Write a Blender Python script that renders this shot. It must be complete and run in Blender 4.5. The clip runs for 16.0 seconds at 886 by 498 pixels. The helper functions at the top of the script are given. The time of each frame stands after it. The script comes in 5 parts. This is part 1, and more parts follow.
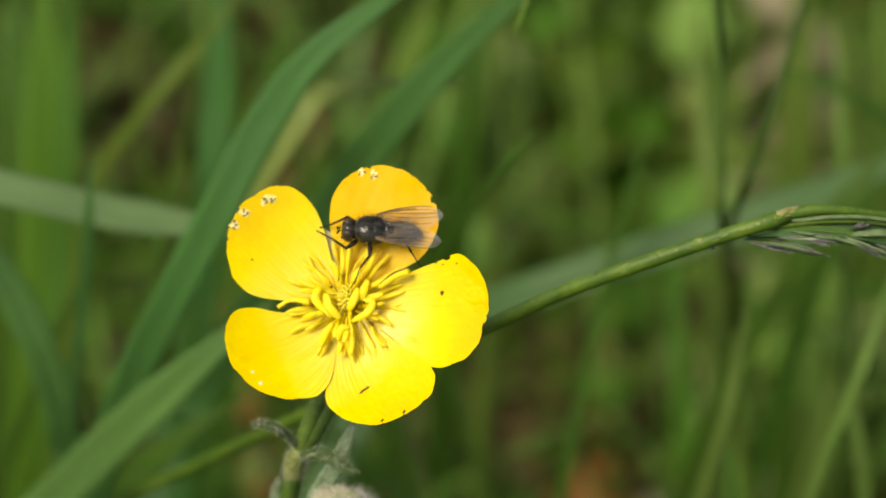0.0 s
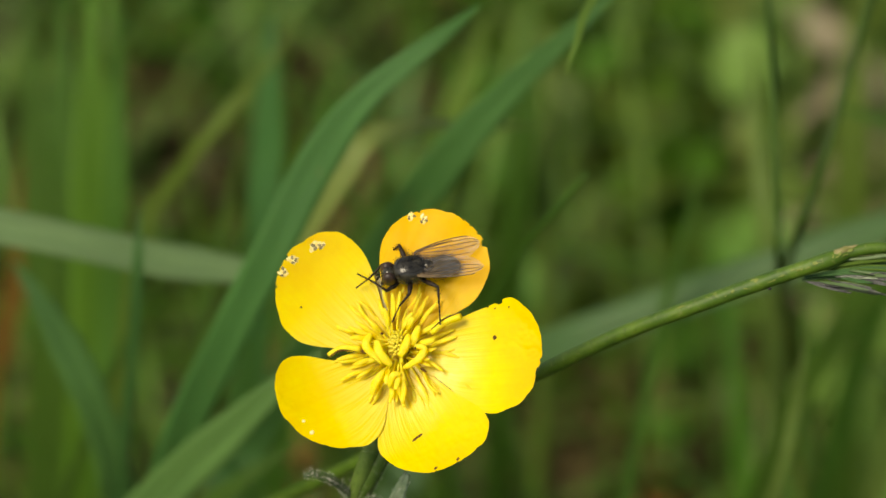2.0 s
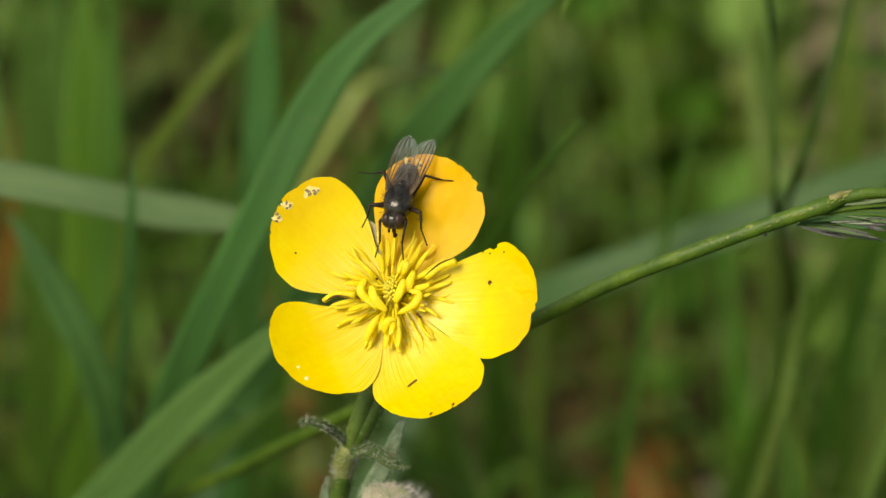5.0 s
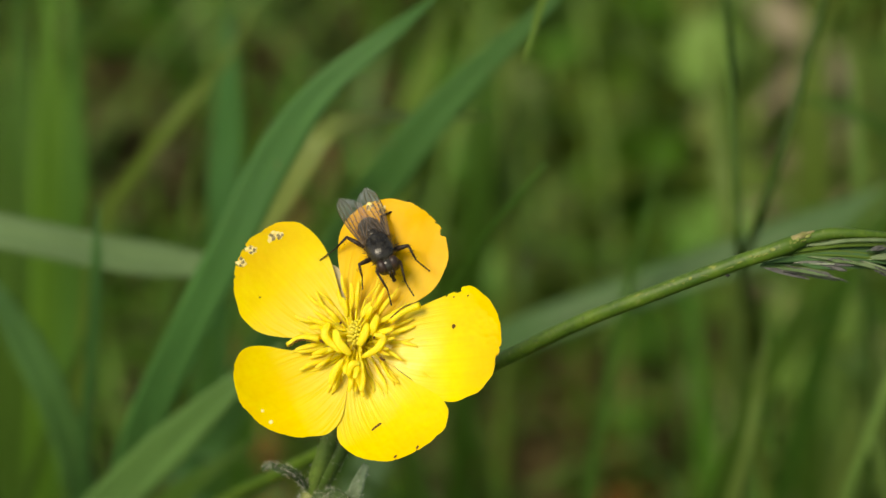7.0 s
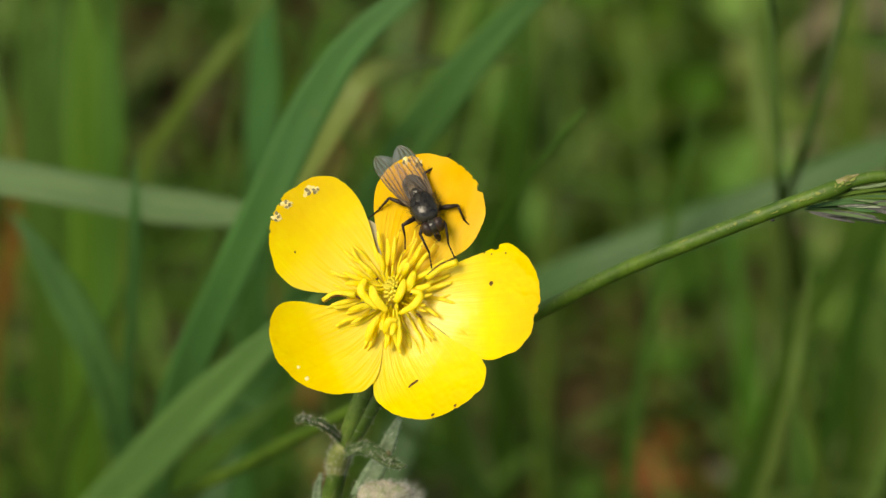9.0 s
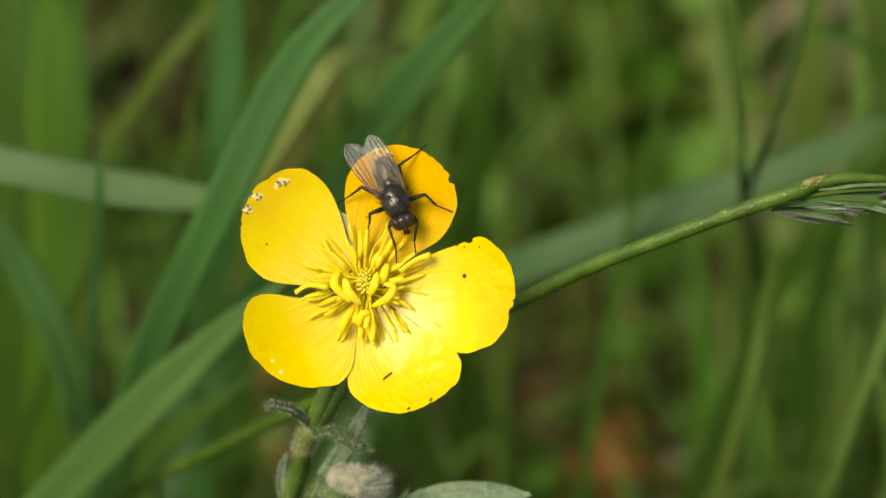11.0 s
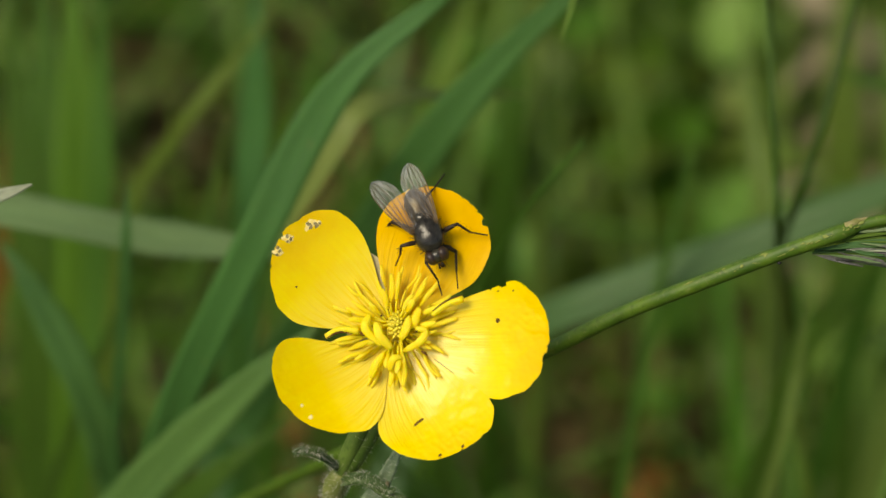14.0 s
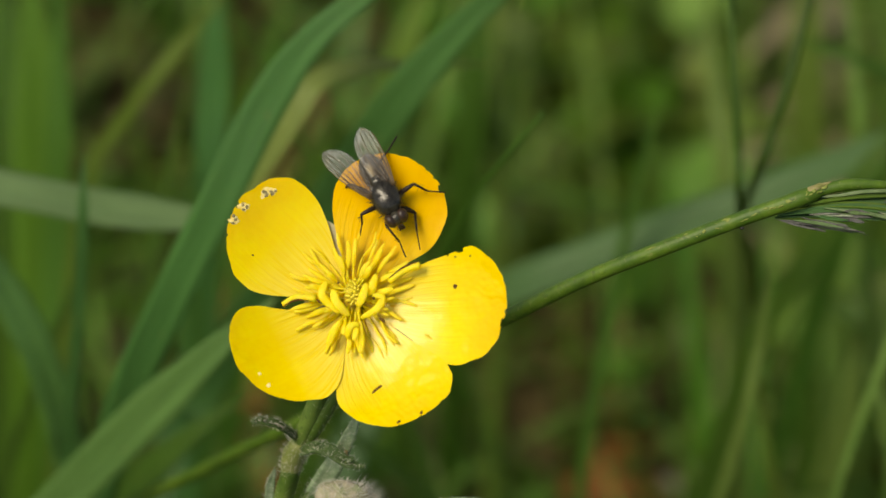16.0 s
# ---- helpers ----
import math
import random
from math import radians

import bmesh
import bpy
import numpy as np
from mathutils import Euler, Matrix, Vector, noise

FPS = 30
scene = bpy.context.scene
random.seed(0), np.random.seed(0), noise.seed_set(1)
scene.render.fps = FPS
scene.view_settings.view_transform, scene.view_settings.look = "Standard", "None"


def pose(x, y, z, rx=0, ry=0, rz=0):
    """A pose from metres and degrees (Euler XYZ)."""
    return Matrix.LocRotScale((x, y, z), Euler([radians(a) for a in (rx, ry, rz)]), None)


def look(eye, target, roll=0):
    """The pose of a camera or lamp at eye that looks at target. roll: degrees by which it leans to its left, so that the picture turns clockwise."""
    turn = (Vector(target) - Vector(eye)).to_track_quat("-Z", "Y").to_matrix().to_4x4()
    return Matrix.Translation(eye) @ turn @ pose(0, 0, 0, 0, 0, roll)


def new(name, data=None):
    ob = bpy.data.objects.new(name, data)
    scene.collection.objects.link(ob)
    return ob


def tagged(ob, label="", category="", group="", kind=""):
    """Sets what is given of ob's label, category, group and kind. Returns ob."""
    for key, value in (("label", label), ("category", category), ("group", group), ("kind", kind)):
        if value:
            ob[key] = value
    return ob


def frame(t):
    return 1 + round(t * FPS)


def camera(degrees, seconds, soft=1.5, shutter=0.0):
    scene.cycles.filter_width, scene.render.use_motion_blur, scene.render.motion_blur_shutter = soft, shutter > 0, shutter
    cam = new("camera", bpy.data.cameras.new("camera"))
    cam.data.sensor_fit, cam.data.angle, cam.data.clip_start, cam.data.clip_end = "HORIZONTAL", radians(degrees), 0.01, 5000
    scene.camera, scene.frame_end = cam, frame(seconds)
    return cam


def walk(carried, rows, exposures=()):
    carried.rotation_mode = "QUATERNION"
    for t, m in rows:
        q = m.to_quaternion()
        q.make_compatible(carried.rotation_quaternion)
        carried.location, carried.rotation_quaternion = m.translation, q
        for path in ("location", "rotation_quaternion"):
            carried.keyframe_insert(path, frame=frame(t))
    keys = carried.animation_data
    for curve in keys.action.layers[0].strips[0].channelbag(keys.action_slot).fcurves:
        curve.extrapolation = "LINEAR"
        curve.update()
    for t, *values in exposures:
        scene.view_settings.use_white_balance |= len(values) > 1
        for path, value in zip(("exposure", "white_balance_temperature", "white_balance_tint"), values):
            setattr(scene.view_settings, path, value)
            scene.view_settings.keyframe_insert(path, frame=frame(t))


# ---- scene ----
# A buttercup in a summer meadow with a fly walking on it, at true size.
# All close-up lengths are in millimetres along three slanted axes with their
# origin in the middle of the flower: right, up and towards the viewer.
MM = 0.001
SLANT = pose(0, 0, 0.25, 55)
SLANT_TURN = SLANT.to_3x3()


def at(a, b, c):
    """World place of a point given in millimetres along the slanted axes."""
    return SLANT @ Vector((a * MM, b * MM, c * MM))


# ---- camera ----
cam = camera(11.2, 16.0)
PATH = [
    (0, 0.00855, -0.32733, 0.48332, 55.009, -0.003, -0.000),
    (0.5, 0.00907, -0.32634, 0.48297, 55.018, 0.018, 0.089),
    (1, 0.00843, -0.32560, 0.48253, 54.830, 0.105, 0.252),
    (1.5, 0.00883, -0.32503, 0.48228, 54.824, 0.049, 0.668),
    (2, 0.00867, -0.32229, 0.48057, 55.487, 1.062, 0.100),
    (2.5, 0.00901, -0.32189, 0.48023, 55.418, 1.315, 0.083),
    (3, 0.00921, -0.32159, 0.47977, 54.904, 1.654, -0.138),
    (3.5, 0.00898, -0.32077, 0.47926, 54.779, 1.656, -0.332),
    (6, 0.00939, -0.32020, 0.47909, 54.961, 1.149, 0.028),
    (6.5, 0.00964, -0.32201, 0.48042, 55.417, 1.280, -0.415),
    (7, 0.00942, -0.32149, 0.47972, 55.399, 1.306, -0.581),
    (7.5, 0.01002, -0.32227, 0.48029, 55.330, 1.894, -0.411),
    (8, 0.00996, -0.32106, 0.47924, 54.993, 2.323, -0.463),
    (10.5, 0.00813, -0.31838, 0.48081, 54.353, 1.766, -1.033),
    (11, 0.00815, -0.31925, 0.48103, 54.275, 1.288, -0.707),
    (11.5, 0.00807, -0.31867, 0.48052, 54.079, 1.224, -0.752),
    (12, 0.00829, -0.31703, 0.48062, 53.572, 1.533, -1.011),
    (12.5, 0.00785, -0.31643, 0.47890, 53.657, 1.418, -0.945),
    (12.7, 0.00766, -0.31612, 0.47840, 53.610, 1.470, -0.930),
    (12.8, 0.00755, -0.31594, 0.47812, 53.890, 1.500, -0.925),
    (12.9, 0.00744, -0.31577, 0.47785, 54.350, 1.545, -0.918),
    (13, 0.00733, -0.31560, 0.47758, 54.565, 1.583, -0.912),
    (13.5, 0.00685, -0.31584, 0.47723, 54.681, 1.356, -0.589),
    (14, 0.00717, -0.31516, 0.47614, 55.076, 1.598, -0.577),
    (14.5, 0.00745, -0.31411, 0.47600, 54.608, 1.417, -0.545),
    (15, 0.00759, -0.31358, 0.47661, 54.348, 1.838, -0.980),
    (15.5, 0.00781, -0.31250, 0.47585, 54.495, 1.620, -1.026),
    (16, 0.00796, -0.31187, 0.47486, 54.599, 1.448, -0.982),
]
walk(cam, [(t, pose(*m)) for t, *m in PATH], exposures=[(0.0, 0.41, 7650, 9), (0.7, 0.40, 7650, 9), (1.5, 0.31, 7650, 9), (3.5, 0.25, 7650, 9), (7.5, 0.25, 7650, 9), (8.2, 0.25, 7650, 9), (10.5, 0.34, 7650, 9), (11.5, 0.24, 7650, 9), (12.5, 0.16, 7650, 9), (16.0, 0.13, 7650, 9)])
cam.data.dof.use_dof = True
cam.data.dof.focus_distance = 0.390
cam.data.dof.aperture_fstop = 31.0

# ---- light ----
SUN_ELEVATION, SUN_TURN = 50.0, -48.0
world = bpy.data.worlds.new("sky")
scene.world = world
world.use_nodes = True
wn = world.node_tree
sky = wn.nodes.new("ShaderNodeTexSky")
sky.sky_type, sky.sun_disc = "NISHITA", False
sky.sun_elevation, sky.sun_rotation = radians(SUN_ELEVATION), radians(180 - SUN_TURN)
wn.nodes["Background"].inputs["Strength"].default_value = 0.12
wn.links.new(sky.outputs[0], wn.nodes["Background"].inputs["Color"])
sun = new("sun", bpy.data.lights.new("sun", "SUN"))
sun.data.energy, sun.data.angle, sun.data.color = 3.5, radians(29.0), (1.0, 0.94, 0.80)
ce, se = math.cos(radians(SUN_ELEVATION)), math.sin(radians(SUN_ELEVATION))
sun.matrix_world = look((math.sin(radians(SUN_TURN)) * ce * 3, -math.cos(radians(SUN_TURN)) * ce * 3, se * 3 + 0.25), (0, 0, 0.25))


# ---- materials ----
class Mat:
    """A node material in the making; the methods return sockets."""

    def __init__(self, name, rough=0.5, metal=0.0, spec=0.5):
        self.m = bpy.data.materials.new(name)
        self.m.use_nodes = True
        self.t = self.m.node_tree
        self.b = self.t.nodes["Principled BSDF"]
        self.b.inputs["Roughness"].default_value = rough
        self.b.inputs["Metallic"].default_value = metal
        self.b.inputs["Specular IOR Level"].default_value = spec

    def node(self, kind, **values):
        n = self.t.nodes.new(kind)
        for key, v in values.items():
            n.inputs[key].default_value = v
        return n

    def link(self, a, b):
        self.t.links.new(a, b)

    def place(self, scale=(1, 1, 1), kind="Object"):
        tc, mp = self.node("ShaderNodeTexCoord"), self.node("ShaderNodeMapping")
        mp.inputs["Scale"].default_value = scale
        self.link(tc.outputs[kind], mp.inputs["Vector"])
        return mp.outputs[0]

    def noise(self, scale, detail=4.0, rough=0.55, where=None):
        n = self.node("ShaderNodeTexNoise", Scale=scale, Detail=detail, Roughness=rough)
        self.link(where if where is not None else self.place(), n.inputs["Vector"])
        return n.outputs[0]

    def ramp(self, fac, *stops):
        r = self.node("ShaderNodeValToRGB")
        while len(r.color_ramp.elements) < len(stops):
            r.color_ramp.elements.new(0.5)
        for e, (p, col) in zip(r.color_ramp.elements, stops):
            e.position, e.color = p, (*col, 1)
        self.link(fac, r.inputs[0])
        return r.outputs[0]

    def mix(self, fac, a, b, mode="MIX"):
        n = self.t.nodes.new("ShaderNodeMix")
        n.data_type, n.blend_type = "RGBA", mode
        for value, socket in ((fac, n.inputs[0]), (a, n.inputs[6]), (b, n.inputs[7])):
            if isinstance(value, (int, float)):
                socket.default_value = value
            elif isinstance(value, tuple):
                socket.default_value = (*value, 1)
            else:
                self.link(value, socket)
        return n.outputs[2]

    def each(self, col, amount=0.3, hue=0.03):
        """Shifts a colour a little from object to object."""
        info, hsv = self.node("ShaderNodeObjectInfo"), self.node("ShaderNodeHueSaturation")
        for socket, lo, hi in (("Value", 1 - amount, 1 + amount), ("Hue", 0.5 - hue, 0.5 + hue)):
            r = self.node("ShaderNodeMapRange")
            r.inputs[3].default_value, r.inputs[4].default_value = lo, hi
            self.link(info.outputs["Random"], r.inputs[0])
            self.link(r.outputs[0], hsv.inputs[socket])
        self.link(col, hsv.inputs["Color"])
        return hsv.outputs[0]

    def island(self, col, amount=0.35, hue=0.04):
        """Shifts a colour a little from piece to piece of a joined mesh."""
        geo, hsv = self.node("ShaderNodeNewGeometry"), self.node("ShaderNodeHueSaturation")
        for socket, lo, hi in (("Value", 1 - amount, 1 + amount), ("Hue", 0.5 - hue, 0.5 + hue)):
            r = self.node("ShaderNodeMapRange")
            r.inputs[3].default_value, r.inputs[4].default_value = lo, hi
            self.link(geo.outputs["Random Per Island"], r.inputs[0])
            self.link(r.outputs[0], hsv.inputs[socket])
        self.link(col, hsv.inputs["Color"])
        return hsv.outputs[0]

    def colour(self, col):
        if isinstance(col, tuple):
            self.b.inputs["Base Color"].default_value = (*col, 1)
        else:
            self.link(col, self.b.inputs["Base Color"])
        return self

    def bump(self, height, distance, strength=0.5):
        n = self.node("ShaderNodeBump", Strength=strength, Distance=distance)
        self.link(height, n.inputs["Height"])
        self.link(n.outputs[0], self.b.inputs["Normal"])
        return self

    def leafy(self, col, share=0.35):
        """Lets part of the light pass through the sheet."""
        tr, ms = self.node("ShaderNodeBsdfTranslucent"), self.node("ShaderNodeMixShader")
        ms.inputs[0].default_value = share
        if isinstance(col, tuple):
            tr.inputs[0].default_value = (*col, 1)
        else:
            self.link(col, tr.inputs[0])
        out = self.t.nodes["Material Output"]
        self.link(self.b.outputs[0], ms.inputs[1])
        self.link(tr.outputs[0], ms.inputs[2])
        self.link(ms.outputs[0], out.inputs["Surface"])
        return self


def petal_material(name, dim, edge):
    """Glossy yellow petal, with shade painted in as deeper amber to a given degree; edge: how strong the amber rim is.
    """
    m = Mat(name, 0.5, spec=0.03)
    sep = m.node("ShaderNodeSeparateXYZ")
    m.link(m.place((1, 1, 1), "UV"), sep.inputs[0])
    foot = m.ramp(sep.outputs[1], (0.14, (1, 1, 1)), (0.66, (0, 0, 0)))
    base = m.ramp(m.noise(230, 4), (0.3, (0.88, 0.69, 0.001)), (0.7, (0.92, 0.78, 0.002)))
    base = m.mix(m.ramp(m.noise(1000, 4, 0.6), (0.4, (0, 0, 0)), (0.75, (0.35, 0.35, 0.35))), base, (0.86, 0.60, 0.001))
    veins = m.ramp(m.noise(1.0, 3, 0.5, m.place((22, 1.3, 1), "UV")), (0.38, (0, 0, 0)), (0.6, (1, 1, 1)))
    col = m.mix(veins, m.mix(0.22, base, (0.86, 0.60, 0.001)), base)
    # deeper amber rim with an uneven border, paler honey-coloured foot with fine lines
    reach = m.node("ShaderNodeMath")
    reach.operation = "MULTIPLY_ADD"
    reach.inputs[1].default_value = 0.6
    m.link(sep.outputs[1], reach.inputs[0])
    m.link(m.mix(0.6, m.noise(190, 3), (0, 0, 0)), reach.inputs[2])
    rim = m.ramp(reach.outputs[0], (0.62, (0, 0, 0)), (0.90, (edge, edge, edge)))
    col = m.mix(rim, col, m.mix(m.noise(420, 4), (0.82, 0.45, 0.001), (0.87, 0.56, 0.002)))
    fine = m.ramp(m.noise(1.0, 3, 0.6, m.place((40, 1.6, 1), "UV")), (0.36, (0, 0, 0)), (0.54, (1, 1, 1)))
    col = m.mix(foot, col, m.mix(fine, (0.88, 0.66, 0.012), (0.95, 0.82, 0.14)))
    # the top petal's weaker light, put into its colour as amber
    if dim:
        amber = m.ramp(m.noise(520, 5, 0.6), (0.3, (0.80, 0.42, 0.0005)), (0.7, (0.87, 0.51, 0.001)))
        col = m.mix(m.mix(foot, (dim, dim, dim), (dim * 0.35, dim * 0.35, dim * 0.35)), col, amber)
    ribs = m.noise(1.0, 4, 0.6, m.place((38, 1.2, 1), "UV"))
    m.colour(col).bump(m.mix(m.ramp(sep.outputs[1], (0.30, (1, 1, 1)), (0.78, (0.06, 0.06, 0.06))), (0.5, 0.5, 0.5), ribs), 0.00034, 0.6)
    m.b.inputs["Coat Weight"].default_value = 0.9 * (1 - dim)
    m.b.inputs["Coat Roughness"].default_value = 0.27
    m.b.inputs["Coat IOR"].default_value = 1.45
    return m.leafy(col, 0.34).m


def plain(name, lo, hi, scale, rough=0.5, spec=0.4, bump=0.0, share=0.0, detail=4.0):
    m = Mat(name, rough, spec=spec)
    col = m.ramp(m.noise(scale, detail), (0.3, lo), (0.7, hi))
    m.colour(col)
    if bump:
        m.bump(m.noise(scale * 4, 4), bump, 0.6)
    return m.leafy(col, share).m if share else m.m


def stem_material(name, lo, hi):
    """Green stalk with blotches and fine freckles."""
    m = Mat(name, 0.5, spec=0.35)
    col = m.ramp(m.noise(380, 5, 0.6), (0.3, lo), (0.68, hi))
    freck = m.ramp(m.noise(2600, 3), (0.58, (0, 0, 0)), (0.70, (1, 1, 1)))
    col = m.mix(freck, col, m.mix(0.3, col, (0.26, 0.27, 0.10)))
    dark = m.ramp(m.noise(1500, 3), (0.34, (1, 1, 1)), (0.44, (0, 0, 0)))
    col = m.mix(dark, col, m.mix(0.45, col, tuple(v * 0.5 for v in lo)))
    m.colour(col).bump(m.noise(1800, 4), 0.0001, 0.6)
    return m.leafy(col, 0.1).m


def soft(material, weight, scale):
    """Lets light spread a little way inside."""
    b = material.node_tree.nodes["Principled BSDF"]
    b.inputs["Subsurface Weight"].default_value = weight
    b.inputs["Subsurface Radius"].default_value = (1.0, 0.7, 0.1)
    b.inputs["Subsurface Scale"].default_value = scale
    return material


def blade_material(name, lo, hi, rough=0.45, share=0.42):
    """Ribbed grass blade; the ribs run along it."""
    m = Mat(name, rough, spec=0.3)
    ribs = m.noise(1.0, 2, 0.5, m.place((34, 0.6, 1), "UV"))
    blotch = m.noise(90, 4)
    col = m.mix(blotch, lo, hi)
    col = m.mix(0.45, col, m.ramp(ribs, (0.35, tuple(v * 0.6 for v in lo)), (0.65, tuple(min(1, v * 1.35) for v in hi))))
    spots = m.ramp(m.noise(700, 3), (0.66, (0, 0, 0)), (0.74, (1, 1, 1)))
    col = m.mix(spots, col, m.mix(0.35, col, (0.25, 0.2, 0.06)))
    col = m.each(col, 0.18, 0.012)
    m.colour(col).bump(ribs, 0.0002, 0.5)
    return m.leafy(col, share).m


PETAL = petal_material("petal", 0.0, 0.42)
PETAL_RIM = petal_material("rimmed_petal", 0.0, 0.75)
PETAL_SHADED = petal_material("shaded_petal", 0.8, 0.6)
SEPAL = plain("sepal", (0.36, 0.34, 0.16), (0.62, 0.54, 0.36), 1300, 0.6, 0.3, 0.0001, 0.3)
STAMEN = soft(plain("stamen", (0.94, 0.77, 0.012), (0.96, 0.84, 0.07), 900, 0.5, 0.3, 0.00004, 0.35), 0.5, 0.0008)
ANTHER = soft(plain("anther", (0.93, 0.74, 0.010), (0.96, 0.83, 0.06), 1500, 0.55, 0.3, 0.00006, 0.35), 0.5, 0.0008)
CARPEL = plain("carpel", (0.62, 0.54, 0.02), (0.84, 0.72, 0.10), 1200, 0.4, 0.5, 0.00004)
SCAR = plain("scar", (0.72, 0.52, 0.09), (0.86, 0.75, 0.40), 3500, 0.8, 0.1, 0.00005)
FLECK = plain("fleck", (0.12, 0.17, 0.020), (0.24, 0.26, 0.07), 2500, 0.6, 0.3)
PIT = plain("pit", (0.10, 0.085, 0.03), (0.30, 0.25, 0.13), 3000, 0.8, 0.1)
SCORCH = plain("scorch", (0.05, 0.022, 0.006), (0.16, 0.08, 0.02), 2500, 0.8, 0.1, 0.00005)
STALK = plain("stalk", (0.05, 0.105, 0.012), (0.115, 0.19, 0.03), 420, 0.5, 0.4, 0.00008, 0.12)
STEM = stem_material("stem", (0.045, 0.098, 0.012), (0.125, 0.195, 0.036))
GRASS_STEM = stem_material("grass_stem", (0.038, 0.092, 0.006), (0.086, 0.158, 0.012))
BRACT = plain("bract", (0.022, 0.055, 0.012), (0.075, 0.125, 0.034), 1500, 0.6, 0.3, 0.0002, 0.1)
BUD_GREEN = plain("bud_green", (0.06, 0.11, 0.025), (0.17, 0.21, 0.08), 900, 0.6, 0.3, 0.0002, 0.15)
JOINT = plain("joint", (0.11, 0.15, 0.030), (0.27, 0.29, 0.10), 800, 0.55, 0.3, 0.0001, 0.15)
KNOT = plain("knot", (0.20, 0.20, 0.06), (0.42, 0.28, 0.18), 900, 0.6, 0.3, 0.0001, 0.1)
WOOL = plain("wool", (0.50, 0.50, 0.42), (0.76, 0.70, 0.64), 500, 0.7, 0.2, 0, 0.3)
STALK_DARK = plain("stalk_dark", (0.03, 0.065, 0.016), (0.075, 0.13, 0.032), 420, 0.5, 0.4, 0.00008, 0.12)
HAIR = plain("hair", (0.60, 0.60, 0.52), (0.85, 0.84, 0.76), 500, 0.5, 0.4, 0, 0.35)
FUZZ = plain("fuzz", (0.20, 0.25, 0.12), (0.42, 0.36, 0.30), 900, 0.8, 0.1, 0.0002, 0.1)
GREY_LEAF = plain("grey_leaf", (0.14, 0.22, 0.110), (0.30, 0.39, 0.245), 1300, 0.6, 0.3, 0.0002, 0.2, 7.0)
BLUE_BLADE = blade_material("blue_blade", (0.046, 0.132, 0.029), (0.078, 0.195, 0.048))
GREEN_BLADE = blade_material("green_blade", (0.046, 0.120, 0.014), (0.086, 0.190, 0.024))
BRIGHT_BLADE = blade_material("bright_blade", (0.055, 0.136, 0.010), (0.095, 0.200, 0.019), 0.45, 0.3)
PALE_BLADE = blade_material("pale_blade", (0.092, 0.168, 0.021), (0.152, 0.245, 0.038))
LIGHT_BLADE = blade_material("light_blade", (0.118, 0.220, 0.040), (0.195, 0.310, 0.070))
GREY_BLADE = blade_material("grey_blade", (0.097, 0.170, 0.057), (0.158, 0.246, 0.100), 0.5, 0.25)
SILVER_BLADE = blade_material("silver_blade", (0.30, 0.36, 0.24), (0.45, 0.50, 0.36), 0.45, 0.25)
STRAW_GREEN = blade_material("straw_green_blade", (0.160, 0.235, 0.050), (0.250, 0.330, 0.090))
FRESH_BLADE = blade_material("fresh_blade", (0.060, 0.155, 0.034), (0.096, 0.218, 0.054), 0.45, 0.2)
SOFT_BLADE = blade_material("soft_blade", (0.064, 0.142, 0.044), (0.102, 0.205, 0.068))
DARK_BLADE = blade_material("dark_blade", (0.033, 0.095, 0.010), (0.069, 0.156, 0.017))
RUST_BLADE = blade_material("rust_blade", (0.13, 0.062, 0.012), (0.22, 0.11, 0.025))
PALE_DRY = plain("pale_dry_leaf", (0.20, 0.165, 0.09), (0.38, 0.33, 0.22), 150, 0.8, 0.15, 0.0003, 0.25)
BROWN_LITTER = plain("brown_litter", (0.034, 0.028, 0.010), (0.10, 0.078, 0.030), 140, 0.85, 0.1, 0.0004, 0.1)
RUST = plain("rust_leaf", (0.17, 0.06, 0.013), (0.32, 0.13, 0.03), 120, 0.7, 0.2, 0.0003, 0.2)
GLUME = plain("glume", (0.016, 0.020, 0.013), (0.098, 0.098, 0.094), 2200, 0.4, 0.5, 0.00008, 0.2)
PALE_GLUME = plain("pale_glume", (0.09, 0.16, 0.05), (0.21, 0.28, 0.13), 900, 0.4, 0.5, 0.00008, 0.3)
TORN = plain("torn_sheath", (0.15, 0.17, 0.035), (0.36, 0.31, 0.15), 1300, 0.7, 0.2, 0.0001, 0.2)


def fly_material(name, lo, hi, rough, spec):
    m = Mat(name, rough, spec=spec)
    dust = m.noise(1300, 6, 0.75)
    m.colour(m.ramp(dust, (0.35, lo), (0.68, hi))).bump(m.noise(3000, 5, 0.65), 0.00005, 0.4)
    return m.m


FLY_BODY = fly_material("fly_body", (0.008, 0.007, 0.005), (0.046, 0.042, 0.030), 0.22, 0.40)
FLY_BELLY = fly_material("fly_belly", (0.010, 0.009, 0.007), (0.045, 0.040, 0.032), 0.32, 0.6)
FLY_LEG = fly_material("fly_leg", (0.008, 0.005, 0.004), (0.028, 0.016, 0.010), 0.5, 0.25)
FLY_EYE = fly_material("fly_eye", (0.018, 0.011, 0.008), (0.045, 0.026, 0.018), 0.42, 0.4)
VEIN = plain("vein", (0.05, 0.032, 0.015), (0.14, 0.09, 0.04), 900, 0.5, 0.4)
BRISTLE = plain("bristle", (0.006, 0.005, 0.004), (0.015, 0.012, 0.01), 900, 0.5, 0.4)


